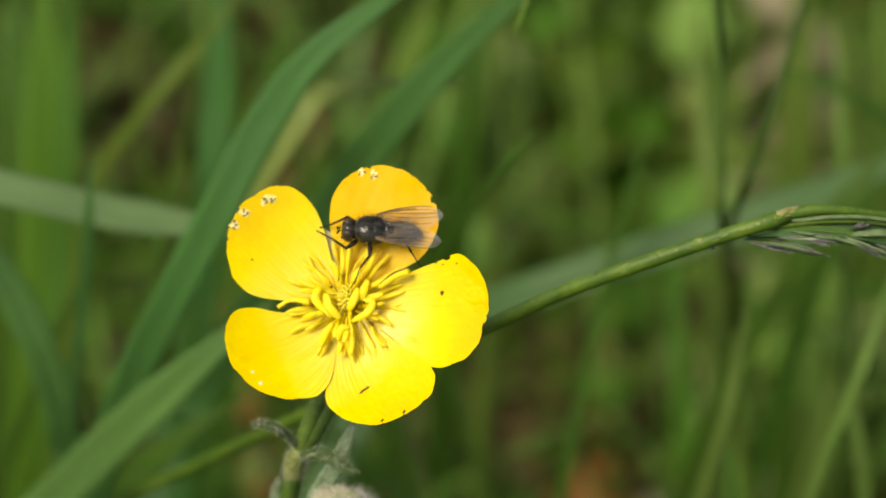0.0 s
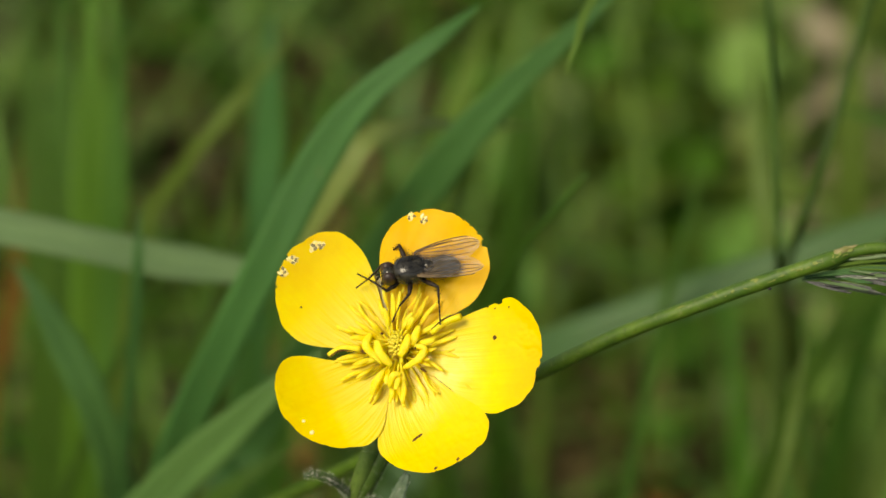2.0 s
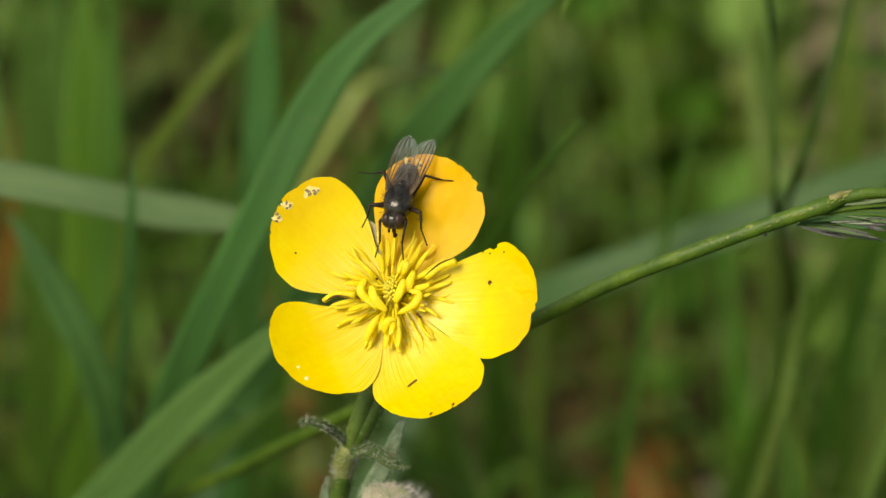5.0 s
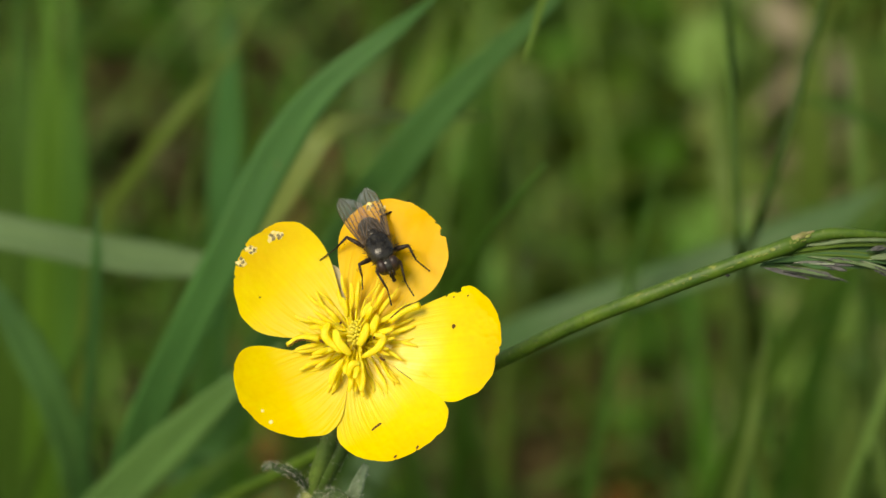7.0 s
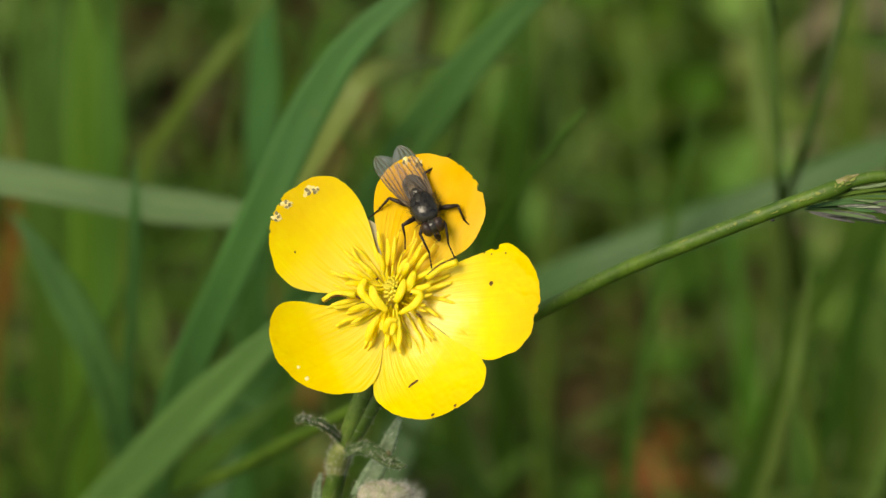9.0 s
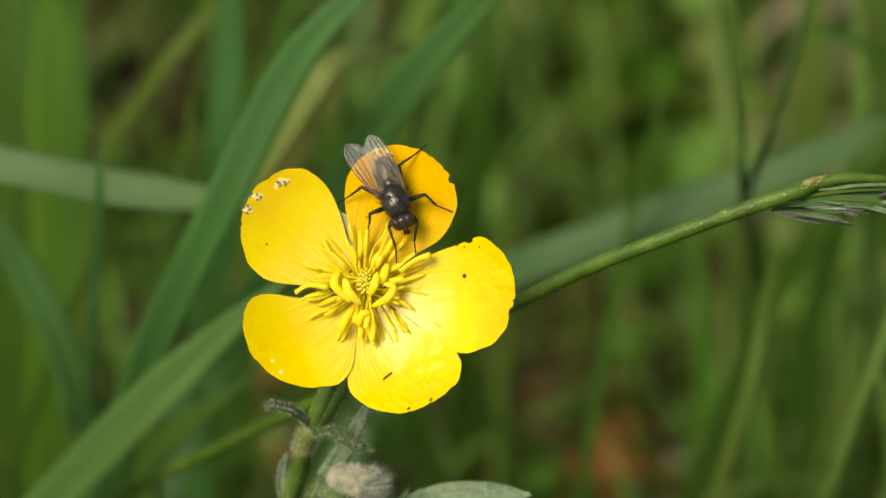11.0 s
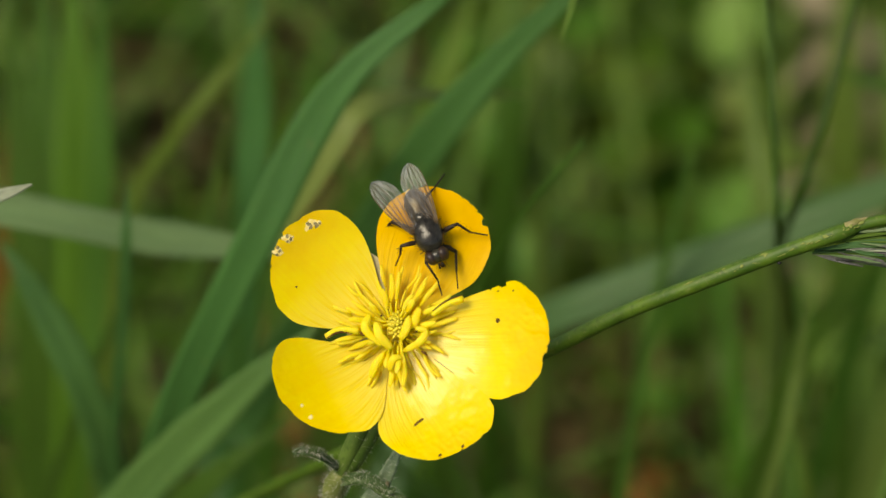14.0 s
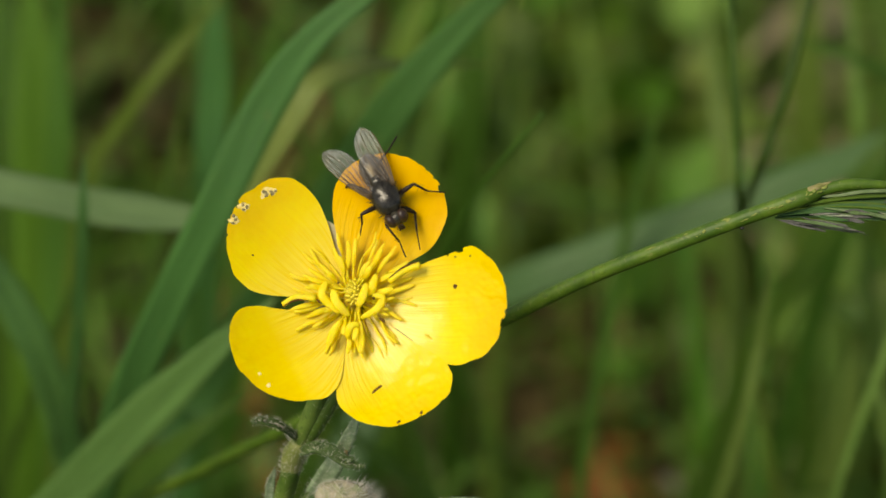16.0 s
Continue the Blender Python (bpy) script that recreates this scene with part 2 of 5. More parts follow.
def wing_material():
    """Thin film: tinted clear sheet with a little pale gleam painted in."""
    m = Mat("wing", 0.22, spec=1.0)
    sep = m.node("ShaderNodeSeparateXYZ")
    m.link(m.place((1, 1, 1), "UV"), sep.inputs[0])
    cells = m.noise(1.0, 3, 0.5, m.place((5, 22, 1), "UV"))
    m.colour(m.ramp(cells, (0.3, (0.44, 0.44, 0.48)), (0.7, (0.70, 0.70, 0.74))))
    m.bump(m.noise(1.0, 3, 0.5, m.place((6, 40, 1), "UV")), 0.00005, 0.5)
    tint = m.ramp(sep.outputs[0], (0.0, (0.72, 0.60, 0.40)), (0.5, (0.89, 0.82, 0.66)), (1.0, (0.94, 0.93, 0.89)))
    clear, ms = m.node("ShaderNodeBsdfTransparent"), m.node("ShaderNodeMixShader")
    m.link(tint, clear.inputs[0])
    # sky reflection mixed in as pale body colour, strongest at the tip
    painted_sheen = m.ramp(sep.outputs[0], (0.2, (0.11, 0.11, 0.11)), (0.6, (0.15, 0.15, 0.15)), (1.0, (0.32, 0.32, 0.32)))
    m.link(m.mix(1.0, painted_sheen, m.ramp(cells, (0.40, (0.3, 0.3, 0.3)), (0.62, (1, 1, 1))), "MULTIPLY"), ms.inputs[0])
    m.link(clear.outputs[0], ms.inputs[1])
    m.link(m.b.outputs[0], ms.inputs[2])
    m.link(ms.outputs[0], m.t.nodes["Material Output"].inputs["Surface"])
    return m.m


WING = wing_material()


def ground_material():
    m = Mat("soil", 0.9, spec=0.15)
    big, small = m.noise(14, 5), m.noise(120, 6, 0.7)
    col = m.mix(m.ramp(big, (0.42, (0, 0, 0)), (0.60, (1, 1, 1))), m.ramp(small, (0.3, (0.03, 0.022, 0.012)), (0.7, (0.10, 0.072, 0.045))),
                m.ramp(small, (0.3, (0.025, 0.045, 0.010)), (0.7, (0.06, 0.09, 0.022))))
    m.colour(col).bump(small, 0.004, 0.8)
    return m.m


SOIL = ground_material()


def field_material(name, lo, hi):
    m = Mat(name, 0.5, spec=0.35)
    col = m.island(m.ramp(m.noise(60, 3), (0.3, lo), (0.7, hi)), 0.45, 0.03)
    m.colour(col)
    return m.leafy(col, 0.35).m


FIELD_GREEN = field_material("field_green", (0.050, 0.110, 0.007), (0.096, 0.186, 0.013))
FIELD_LIGHT = field_material("field_light", (0.108, 0.192, 0.024), (0.188, 0.285, 0.055))
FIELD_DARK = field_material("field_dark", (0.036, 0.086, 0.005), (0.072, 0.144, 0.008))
FIELD_DRY = field_material("field_dry", (0.173, 0.117, 0.034), (0.346, 0.247, 0.078))


# ---- mesh tools ----
def mesh_object(name, bm, material, smooth=True):
    me = bpy.data.meshes.new(name)
    bm.normal_update()
    bm.to_mesh(me)
    bm.free()
    if smooth:
        me.shade_smooth()
    me.materials.append(material)
    return new(name, me)


def part(name, bm, material, parent, label="", smooth=True):
    ob = mesh_object(name, bm, material, smooth)
    ob.parent = parent
    if label:
        tagged(ob, label)
    return ob


def blob(bm, centre, radii, turn=None, seg=16, rings=10):
    """A rounded lump with half-axes radii (metres)."""
    m = Matrix.Translation(centre) @ (turn.to_4x4() if turn else Matrix()) @ Matrix.Diagonal((*radii, 1))
    return bmesh.ops.create_uvsphere(bm, u_segments=seg, v_segments=rings, radius=1, matrix=m)["verts"]


def spline(points, n):
    """n + 1 points on a smooth line through the given ones."""
    p = [Vector(q) for q in points]
    p = [2 * p[0] - p[1], *p, 2 * p[-1] - p[-2]]
    out = []
    for i in range(n + 1):
        s = i / n * (len(p) - 3)
        k = min(int(s), len(p) - 4)
        u = s - k
        a, b, c, d = p[k:k + 4]
        out.append(0.5 * (2 * b + (c - a) * u + (2 * a - 5 * b + 4 * c - d) * u * u + (3 * b - a - 3 * c + d) * u ** 3))
    return out


def tube(bm, line, radii, sides=8):
    """A round rod along line; radii: one number per end, or a function of 0 to 1."""
    n = len(line) - 1
    size = radii if callable(radii) else (lambda s: radii[0] + (radii[1] - radii[0]) * s)
    side = None
    rings = []
    for i, p in enumerate(line):
        along = (line[min(i + 1, n)] - line[max(i - 1, 0)]).normalized()
        if side is None:
            side = along.orthogonal().normalized()
        side = (side - along * side.dot(along)).normalized()
        other = along.cross(side)
        r = size(i / n)
        rings.append([bm.verts.new(p + r * (math.cos(2 * math.pi * k / sides) * side + math.sin(2 * math.pi * k / sides) * other)) for k in range(sides)])
    for a, b in zip(rings, rings[1:]):
        for k in range(sides):
            bm.faces.new((a[k], a[(k + 1) % sides], b[(k + 1) % sides], b[k]))
    bm.faces.new(rings[0][::-1])
    bm.faces.new(rings[-1])


def strip(bm, line, width, facing, fold=0.25, twist=0.0, taper=None, thick=0.00012):
    """A grass blade: a folded sheet with two skins along line, facing roughly one way."""
    n = len(line) - 1
    uv = bm.loops.layers.uv.verify()
    shape = taper or (lambda s: min(1.0, 0.1 + 3.2 * s) * (1.0 if s < 0.75 else 1 - 0.35 * (s - 0.75) / 0.25))
    cols = (-1.0, -0.5, 0.0, 0.5, 1.0)
    skins = ([], [])
    for i, p in enumerate(line):
        s = i / n
        along = (line[min(i + 1, n)] - line[max(i - 1, 0)]).normalized()
        front = facing - along * facing.dot(along)
        front = front.normalized() if front.length > 1e-6 else along.orthogonal().normalized()
        if twist:
            front = Matrix.Rotation(twist * s, 3, along) @ front
        side = along.cross(front)
        w = width / 2 * shape(s)
        row = [p + side * (u * w) + front * (w * fold * (abs(u) - 0.5)) for u in cols]
        skins[0].append([bm.verts.new(q + front * thick) for q in row])
        skins[1].append([bm.verts.new(q - front * thick) for q in row])
    def quad(vs, st):
        f = bm.faces.new(vs)
        for loop, t in zip(f.loops, st):
            loop[uv].uv = t
    length = sum((b - a).length for a, b in zip(line, line[1:])) / max(width, 1e-6) * 0.2
    for which, skin in enumerate(skins):
        for i in range(n):
            for k in range(4):
                vs = [skin[i][k], skin[i][k + 1], skin[i + 1][k + 1], skin[i + 1][k]]
                st = [(k / 4, i / n * length), ((k + 1) / 4, i / n * length), ((k + 1) / 4, (i + 1) / n * length), (k / 4, (i + 1) / n * length)]
                quad(vs if which == 0 else vs[::-1], st if which == 0 else st[::-1])
    for k in (0, 4):
        for i in range(n):
            vs = [skins[0][i][k], skins[0][i + 1][k], skins[1][i + 1][k], skins[1][i][k]]
            quad(vs if k == 0 else vs[::-1], [(k / 4, 0)] * 4)


def hairs(bm, spots, length, thick, spread=0.35, droop=0.0):
    """Fine hairs that stand on (place, way) pairs."""
    for place, way in spots:
        jit = Vector([random.uniform(-1, 1) for _ in range(3)]) * spread
        d = (way + jit).normalized() * length * random.uniform(0.6, 1.2)
        side = d.orthogonal().normalized() * thick
        other = d.cross(side).normalized() * thick
        mid = place + d * 0.5
        tip = place + d + Vector((0, 0, -droop * length))
        a = [bm.verts.new(place + side), bm.verts.new(place - side * 0.5 + other), bm.verts.new(place - side * 0.5 - other)]
        b = [bm.verts.new(mid + side * 0.7), bm.verts.new(mid - side * 0.35 + other * 0.7), bm.verts.new(mid - side * 0.35 - other * 0.7)]
        top = bm.verts.new(tip)
        for k in range(3):
            bm.faces.new((a[k], a[(k + 1) % 3], b[(k + 1) % 3], b[k]))
            bm.faces.new((b[k], b[(k + 1) % 3], top))


def along_line(line, radius, count, lo=0.0, hi=1.0):
    """Random (place, way) pairs on the skin of a rod."""
    out = []
    for _ in range(count):
        s = random.uniform(lo, hi) * (len(line) - 1)
        i = min(int(s), len(line) - 2)
        p = line[i].lerp(line[i + 1], s - i)
        d = (line[i + 1] - line[i]).normalized()
        w = Matrix.Rotation(random.uniform(0, 6.283), 3, d) @ d.orthogonal().normalized()
        out.append((p + w * radius, w))
    return out


def downy(bm, count, length, thick, spread=0.5, lean=(0, 0, 0)):
    """A bmesh of fine hairs scattered over the faces of another."""
    faces = list(bm.faces)
    total, sums = 0.0, []
    for f in faces:
        total += f.calc_area()
        sums.append(total)
    spots = []
    for f in random.choices(faces, cum_weights=sums, k=count):
        f.normal_update()
        w = [random.random() + 0.02 for _ in f.verts]
        p = sum((v.co * k for v, k in zip(f.verts, w)), Vector()) / sum(w)
        spots.append((p, f.normal + Vector(lean)))
    out = bmesh.new()
    hairs(out, spots, length, thick, spread)
    return out


# ---- ground ----
def build_ground():
    bm = bmesh.new()
    steps = [-60, -20, -6, -2, -1, -0.5] + [-0.3 + 0.03 * i for i in range(48)] + [1.3, 1.8, 3, 8, 25, 60]
    rows = [[bm.verts.new((x, y, 0.012 * noise.noise((x * 9, y * 9, 0)) * (1 if max(abs(x), abs(y)) < 2 else 0))) for x in steps] for y in steps]
    for a, b in zip(rows, rows[1:]):
        for k in range(len(steps) - 1):
            bm.faces.new((a[k], a[k + 1], b[k + 1], b[k]))
    tagged(mesh_object("ground", bm, SOIL), "dark brown soil with moss between grass", "ground", kind="structure")


build_ground()

# ---- buttercup ----
BASE = Vector((-0.030, 0.010, 0.0))
buttercup = tagged(new("buttercup"), "yellow buttercup in full bloom with nibbled petals on a hairy stalk", "flower")
buttercup.location = BASE
FLOWER = Matrix.Translation(-BASE) @ SLANT @ pose(-0.1 * MM, -1.9 * MM, 0, -8, -9, 0)


def home(bm):
    """From slanted axes to the plant's own space."""
    bm.transform(Matrix.Translation(-BASE) @ SLANT)
    return bm


def mmv(*v):
    return Vector(v) * MM


# petals: direction, length, widths to either side from foot to tip, rise, extra rise at the tip, side curl, height at the foot
PETALS = [
    (133.4, 13.04, (0.7, 1.2, 3.4, 5.0, 5.3, 4.7, 3.8, 2.7, 1.2), (0.7, 1.3, 2.4, 3.5, 4.2, 4.3, 3.9, 2.9, 1.5), 0.08, 0.10, 0.10, 0.30),
    (68.2, 13.56, (0.7, 1.4, 3.0, 4.3, 4.9, 4.7, 3.9, 2.7, 1.5), (0.7, 1.5, 2.8, 4.5, 5.0, 4.8, 4.1, 2.8, 1.4), 0.08, 0.00, 0.02, 0.40),
    (-0.1, 13.53, (0.7, 1.7, 2.8, 3.6, 4.2, 4.7, 4.1, 3.0, 1.7), (0.7, 1.1, 2.6, 4.3, 5.3, 5.0, 4.4, 3.1, 1.4), 0.13, 0.22, 0.17, 0.30),
    (-54.4, 11.48, (0.7, 1.4, 1.9, 2.5, 3.2, 3.7, 3.6, 3.0, 2.1), (0.7, 2.1, 4.2, 5.6, 5.6, 5.0, 3.9, 2.7, 1.0), 0.17, 0.18, 0.14, 0.10),
    (207.3, 10.83, (0.7, 2.5, 5.2, 6.0, 5.5, 4.8, 3.7, 2.4, 1.1), (0.7, 1.0, 1.5, 2.6, 3.7, 4.1, 3.6, 2.6, 1.3), 0.14, 0.16, 0.17, 0.25),
]


def petal_half(widths, s):
    """Half width of a petal at s by its nine stations, which crowd towards the tip; it closes in a round end."""
    q = math.degrees(math.asin(max(0.0, min(1.0, s)))) / 10
    w = (*widths, 0.0)
    k = min(int(q), 8)
    u = q - k
    a, b, c, d = w[max(0, k - 1)], w[k], w[k + 1], w[k + 2] if k < 8 else -w[8]
    return max(0.0, 0.5 * (2 * b + (c - a) * u + (2 * a - 5 * b + 4 * c - d) * u * u + (3 * b - a - 3 * c + d) * u ** 3))


def petal_point(spec, s, u, seed):
    """A place on a petal in the flower's space; s runs outwards, u across from -1 to 1."""
    turn, length, left, right, rise, tip, curl, foot = spec
    half = petal_half(left if u > 0 else right, s)
    wob = 1 + 0.012 * noise.noise((seed * 3.3, u * half * 0.8, length * s * 0.8)) + 0.006 * noise.noise((seed * 2.1, u * half * 2.6, length * s * 2.6))
    r = length * s * wob
    y = u * half * wob
    z = foot + length * (rise * s + tip * s ** 3) + curl * (y * y) / 10 * 2
    z += 0.18 * noise.noise((seed * 5.7, r * 0.28, y * 0.28)) * s
    z += 0.015 * math.sin(y * 5 + seed) * s * (1 - s)
    c, d = math.cos(radians(turn)), math.sin(radians(turn))
    return Vector((r * c - y * d, r * d + y * c, z)) * MM


def build_petal(k, bites):
    """One petal with two skins; bites: (place along, side, radius) where the rim is gnawed away."""
    spec = PETALS[k]
    bm = bmesh.new()
    uv = bm.loops.layers.uv.verify()
    ns, nu = 84, 64
    pts = [[petal_point(spec, 1 - (1 - i / ns * 0.998) ** 1.5, 2 * j / nu - 1, k + 1) for j in range(nu + 1)] for i in range(ns + 1)]
    grids = []
    for side in (0, 1):
        lift = Vector((0, 0, 0.00006 if side == 0 else -0.00006))
        grids.append([[bm.verts.new(p + lift) for p in row] for row in pts])
    middle = petal_point(spec, 0.6, 0, k + 1)
    mouths = []
    for s, u, r in bites:
        rim = petal_point(spec, s, u, k + 1)
        mouths.append((rim + (rim - middle).normalized() * r * 0.35 * MM, r * MM))
    gone = set()
    for i in range(ns):
        for j in range(nu):
            mid = (pts[i][j] + pts[i + 1][j + 1]) / 2
            for c, r in mouths:
                ang = math.atan2(mid.y - c.y, mid.x - c.x)
                if (mid - c).length < r * (1 + 0.3 * noise.noise((ang * 1.5, r * 9000, k))):
                    gone.add((i, j))
    for side, g in enumerate(grids):
        for i in range(ns):
            for j in range(nu):
                if (i, j) in gone:
                    continue
                ij = [(i, j), (i, j + 1), (i + 1, j + 1), (i + 1, j)]
                ij = ij[::-1] if side == 0 else ij
                f = bm.faces.new([g[a][b] for a, b in ij])
                for loop, (a, b) in zip(f.loops, ij):
                    q = 1 - (1 - a / ns * 0.998) ** 1.5
                    u = 2 * b / nu - 1
                    fan = 0.14 + 0.86 * math.sin(math.pi / 2 * min(1, q / 0.64))
                    loop[uv].uv = (0.5 + 0.1 * u * petal_half(spec[2] if u > 0 else spec[3], q) / fan, q)
    edges = [e for e in bm.edges if e.is_boundary]
    top = {v: w for ra, rb in zip(*grids) for v, w in zip(ra, rb)}
    for e in edges:
        a, b = e.verts
        if a in top and b in top:
            bm.faces.new([bm.verts.new(v.co) for v in (a, b, top[b], top[a])])
    bmesh.ops.delete(bm, geom=[v for v in bm.verts if not v.link_faces], context="VERTS")
    bm.transform(FLOWER)
    petal = part("petal", bm, (PETAL_RIM, PETAL_SHADED, PETAL_RIM, PETAL, PETAL)[k], buttercup, "petal with its shade tinted in as deep amber" if k == 1 else "")
    return petal


def petal_fleck(petal, name, k, s, u, size, material, long=1.0, turn=0.0, label="", lift=0.0):
    """A small raised mark that lies on a petal."""
    spec = PETALS[k]
    o = petal_point(spec, s, u, k + 1)
    ex = (petal_point(spec, s + 0.02, u, k + 1) - o).normalized()
    ey = (petal_point(spec, s, u + 0.02, k + 1) - o).normalized()
    ez = ex.cross(ey).normalized()
    ey = ez.cross(ex)
    bm = bmesh.new()
    blob(bm, (0, 0, 0), (size * MM * long, size * MM, 0.022 * MM), seg=18, rings=6)
    for v in bm.verts:
        f = 1 + 0.55 * noise.noise(v.co.normalized() * 3.3 + Vector((k + turn, s * 40, u * 10)))
        v.co.x *= f
        v.co.y *= f
    m = Matrix((ex, ey, ez)).transposed().to_4x4()
    bm.transform(FLOWER @ Matrix.Translation(o + ez * (0.00006 + lift)) @ m @ Matrix.Rotation(radians(turn), 4, "Z"))
    return part(name, bm, material, petal, label)


def build_flower():
    # where the rims are gnawed through: place along and across the petal, size
    bites = {0: [(0.990, 1, 0.34), (0.955, 1, 0.34), (0.90, 1, 0.18)], 1: [(0.93, 1, 0.24), (0.94, -1, 0.20), (0.895, -1, 0.42), (0.97, -1, 0.16), (0.99, -1, 0.14)],
             2: [(0.70, 1, 0.38), (0.62, 1, 0.22), (0.975, -1, 0.42), (0.993, -1, 0.24)], 3: [(0.992, -1, 0.20), (0.945, -1, 0.16)], 4: []}
    petals = [build_petal(k, bites[k]) for k in range(5)]
    for k, s, u, r, long, turn in ((0, 0.903, -0.47, 0.44, 1.5, 60), (0, 0.885, -0.56, 0.26, 1.5, 95), (0, 0.945, 0.24, 0.36, 1.3, 80), (0, 0.937, 0.74, 0.34, 1.4, 95), (0, 0.965, 0.42, 0.20, 1.5, 60),
                                   (1, 0.875, 0.88, 0.26, 1.8, 55), (1, 0.895, 0.62, 0.30, 1.3, 20), (1, 0.91, 0.75, 0.16, 1.6, 40), (4, 0.881, 0.45, 0.14, 1.3, 30), (4, 0.857, 0.73, 0.17, 1.4, 60)):
        petal_fleck(petals[k], "scar", k, s, u, r, SCAR, long, turn, "pale gnawed scar")
        if r > 0.25:
            for n in range(3):  # small holes with pale bridges between them
                f = radians(turn + 40 + 120 * n + 25 * math.sin(7 * s * n))
                ds, du = 0.50 * r * math.cos(f) * (long if n else 0.8) / 13, 0.50 * r * math.sin(f) / max(2.0, petal_half(PETALS[k][2 if u > 0 else 3], s))
                petal_fleck(petals[k], "pit", k, s + ds, u + du, r * (0.30 + 0.05 * n), PIT, 1.5, turn + 50 * n, "grey-brown pit", 0.000022)
    petal_fleck(petals[0], "speck", 0, 0.69, 0.58, 0.09, SCORCH, 1.0, 0, "dark brown speck")
    petal_fleck(petals[2], "speck", 2, 0.665, 0.33, 0.21, SCORCH, 1.0, 0, "dark brown speck")
    petal_fleck(petals[2], "speck", 2, 0.68, 0.90, 0.07, SCORCH, 1.4, 0, "dark brown speck")
    petal_fleck(petals[2], "speck", 2, 0.77, 0.83, 0.07, SCORCH, 1.6, 50, "dark brown speck")
    petal_fleck(petals[2], "mark", 2, 0.49, -0.66, 0.08, ANTHER, 5.0, 165, "faint amber mark")
    petal_fleck(petals[3], "debris", 3, 0.62, -0.40, 0.13, SCORCH, 5.2, 94, "thin dark crumb")
    petal_fleck(petals[3], "speck", 3, 0.925, -0.82, 0.13, SCORCH, 1.6, 60, "dark brown speck")
    petal_fleck(petals[3], "speck", 3, 0.975, -0.30, 0.13, SCORCH, 1.6, 90, "dark brown speck")
    # heart of the flower
    heart = Vector((0.35, 1.1, 0))
    bm = bmesh.new()
    for i in range(34):
        f = i * 2.39996
        r = 0.95 * math.sqrt((i + 0.5) / 34)
        c = heart + Vector((r * math.cos(f) * 0.85, r * math.sin(f) * 1.2, 1.3 + 1.1 * (1 - (r / 1.3) ** 2)))
        blob(bm, c * MM, (0.17 * MM, 0.17 * MM, 0.26 * MM), seg=8, rings=6)
        tube(bm, [c * MM, (c + Vector((0.12 * math.cos(f), 0.12 * math.sin(f), 0.40))) * MM], (0.10 * MM, 0.05 * MM), 6)
    blob(bm, (heart + Vector((0, 0, 0.9))) * MM, (0.9 * MM, 1.15 * MM, 1.15 * MM))
    bm.transform(FLOWER)
    part("pistil", bm, CARPEL, buttercup, "greenish yellow cluster of carpels")

    def stamen(thread, lobe, size, flat=0.7):
        """A bent thread that carries a flat, swollen anther along lobe."""
        bm = bmesh.new()
        tube(bm, [p * MM for p in spline(thread, 8)], (0.12 * MM, 0.09 * MM), 6)
        bm.transform(FLOWER)
        ob = part("stamen", bm, STAMEN, buttercup)
        bm = bmesh.new()
        run = [p * MM for p in spline(lobe, 14)]
        for i, p in enumerate(run):  # a flat lobe with a furrow along it and rounded ends
            d = (run[min(i + 1, 14)] - run[max(i - 1, 0)]).normalized()
            side = d.cross(Vector((0, 0, 1)))
            side = side.normalized() if side.length > 0.05 else Vector((1, 0, 0))
            up = side.cross(d)
            q = i / 14
            w = size * MM * (0.10 + 0.95 * math.sin(math.pi * min(1.0, 0.04 + 0.93 * q)) ** 0.45)
            ring = []
            for k in range(10):
                f = 2 * math.pi * k / 10
                h = flat * (0.72 if k in (2, 3) else 1.0)
                ring.append(bm.verts.new(p + side * w * math.cos(f) + up * w * h * math.sin(f)))
            if i:
                for k in range(10):
                    bm.faces.new((last[k], last[(k + 1) % 10], ring[(k + 1) % 10], ring[k]))
            else:
                bm.faces.new(ring[::-1])
            last = ring
        bm.faces.new(last)
        for v in bm.verts:
            v.co += Vector((1, 1, 1)) * 0.12 * size * MM * noise.noise(v.co * 1700)
        bm.transform(FLOWER)
        part("anther", bm, ANTHER, ob)

    # the stout inner stamens that curl round the carpels: places of the anther, then its half width
    v3 = Vector
    for size, *lobe in (
        (0.36, (-2.0, 2.0, 2.2), (-2.3, 0.8, 2.5), (-0.9, -0.7, 2.3)), (0.40, (-1.4, 1.3, 2.6), (-1.0, 0.1, 2.9), (0.0, -0.9, 2.5)), (0.36, (1.5, 1.8, 2.6), (1.2, 0.7, 2.9), (0.7, -0.2, 2.6)),
        (0.34, (1.0, -1.1, 2.3), (2.3, -0.4, 2.5), (2.8, 0.5, 2.5), (2.0, 0.8, 2.6)), (0.33, (-0.8, -1.3, 2.2), (-1.5, -2.4, 2.3), (-1.9, -3.4, 2.1)), (0.30, (-0.3, -2.8, 2.3), (0.1, -1.8, 2.6), (0.8, -1.7, 2.5)),
        (0.24, (0.8, -1.7, 2.3), (1.0, -2.9, 2.2), (0.9, -4.1, 2.1)), (0.36, (2.3, 2.6, 2.3), (2.0, 1.5, 2.6), (1.7, 0.8, 2.4)),
    ):
        lobe = [v3(p) for p in lobe]
        stamen((heart + v3((0, 0, 0.5)) + (lobe[0] - heart) * 0.35, lobe[0] * 0.8 + v3((0, 0, -0.1)), lobe[0]), lobe, size)
    # rings of leaning stamens, and those that lie along the petals
    rnd = random.Random(4)
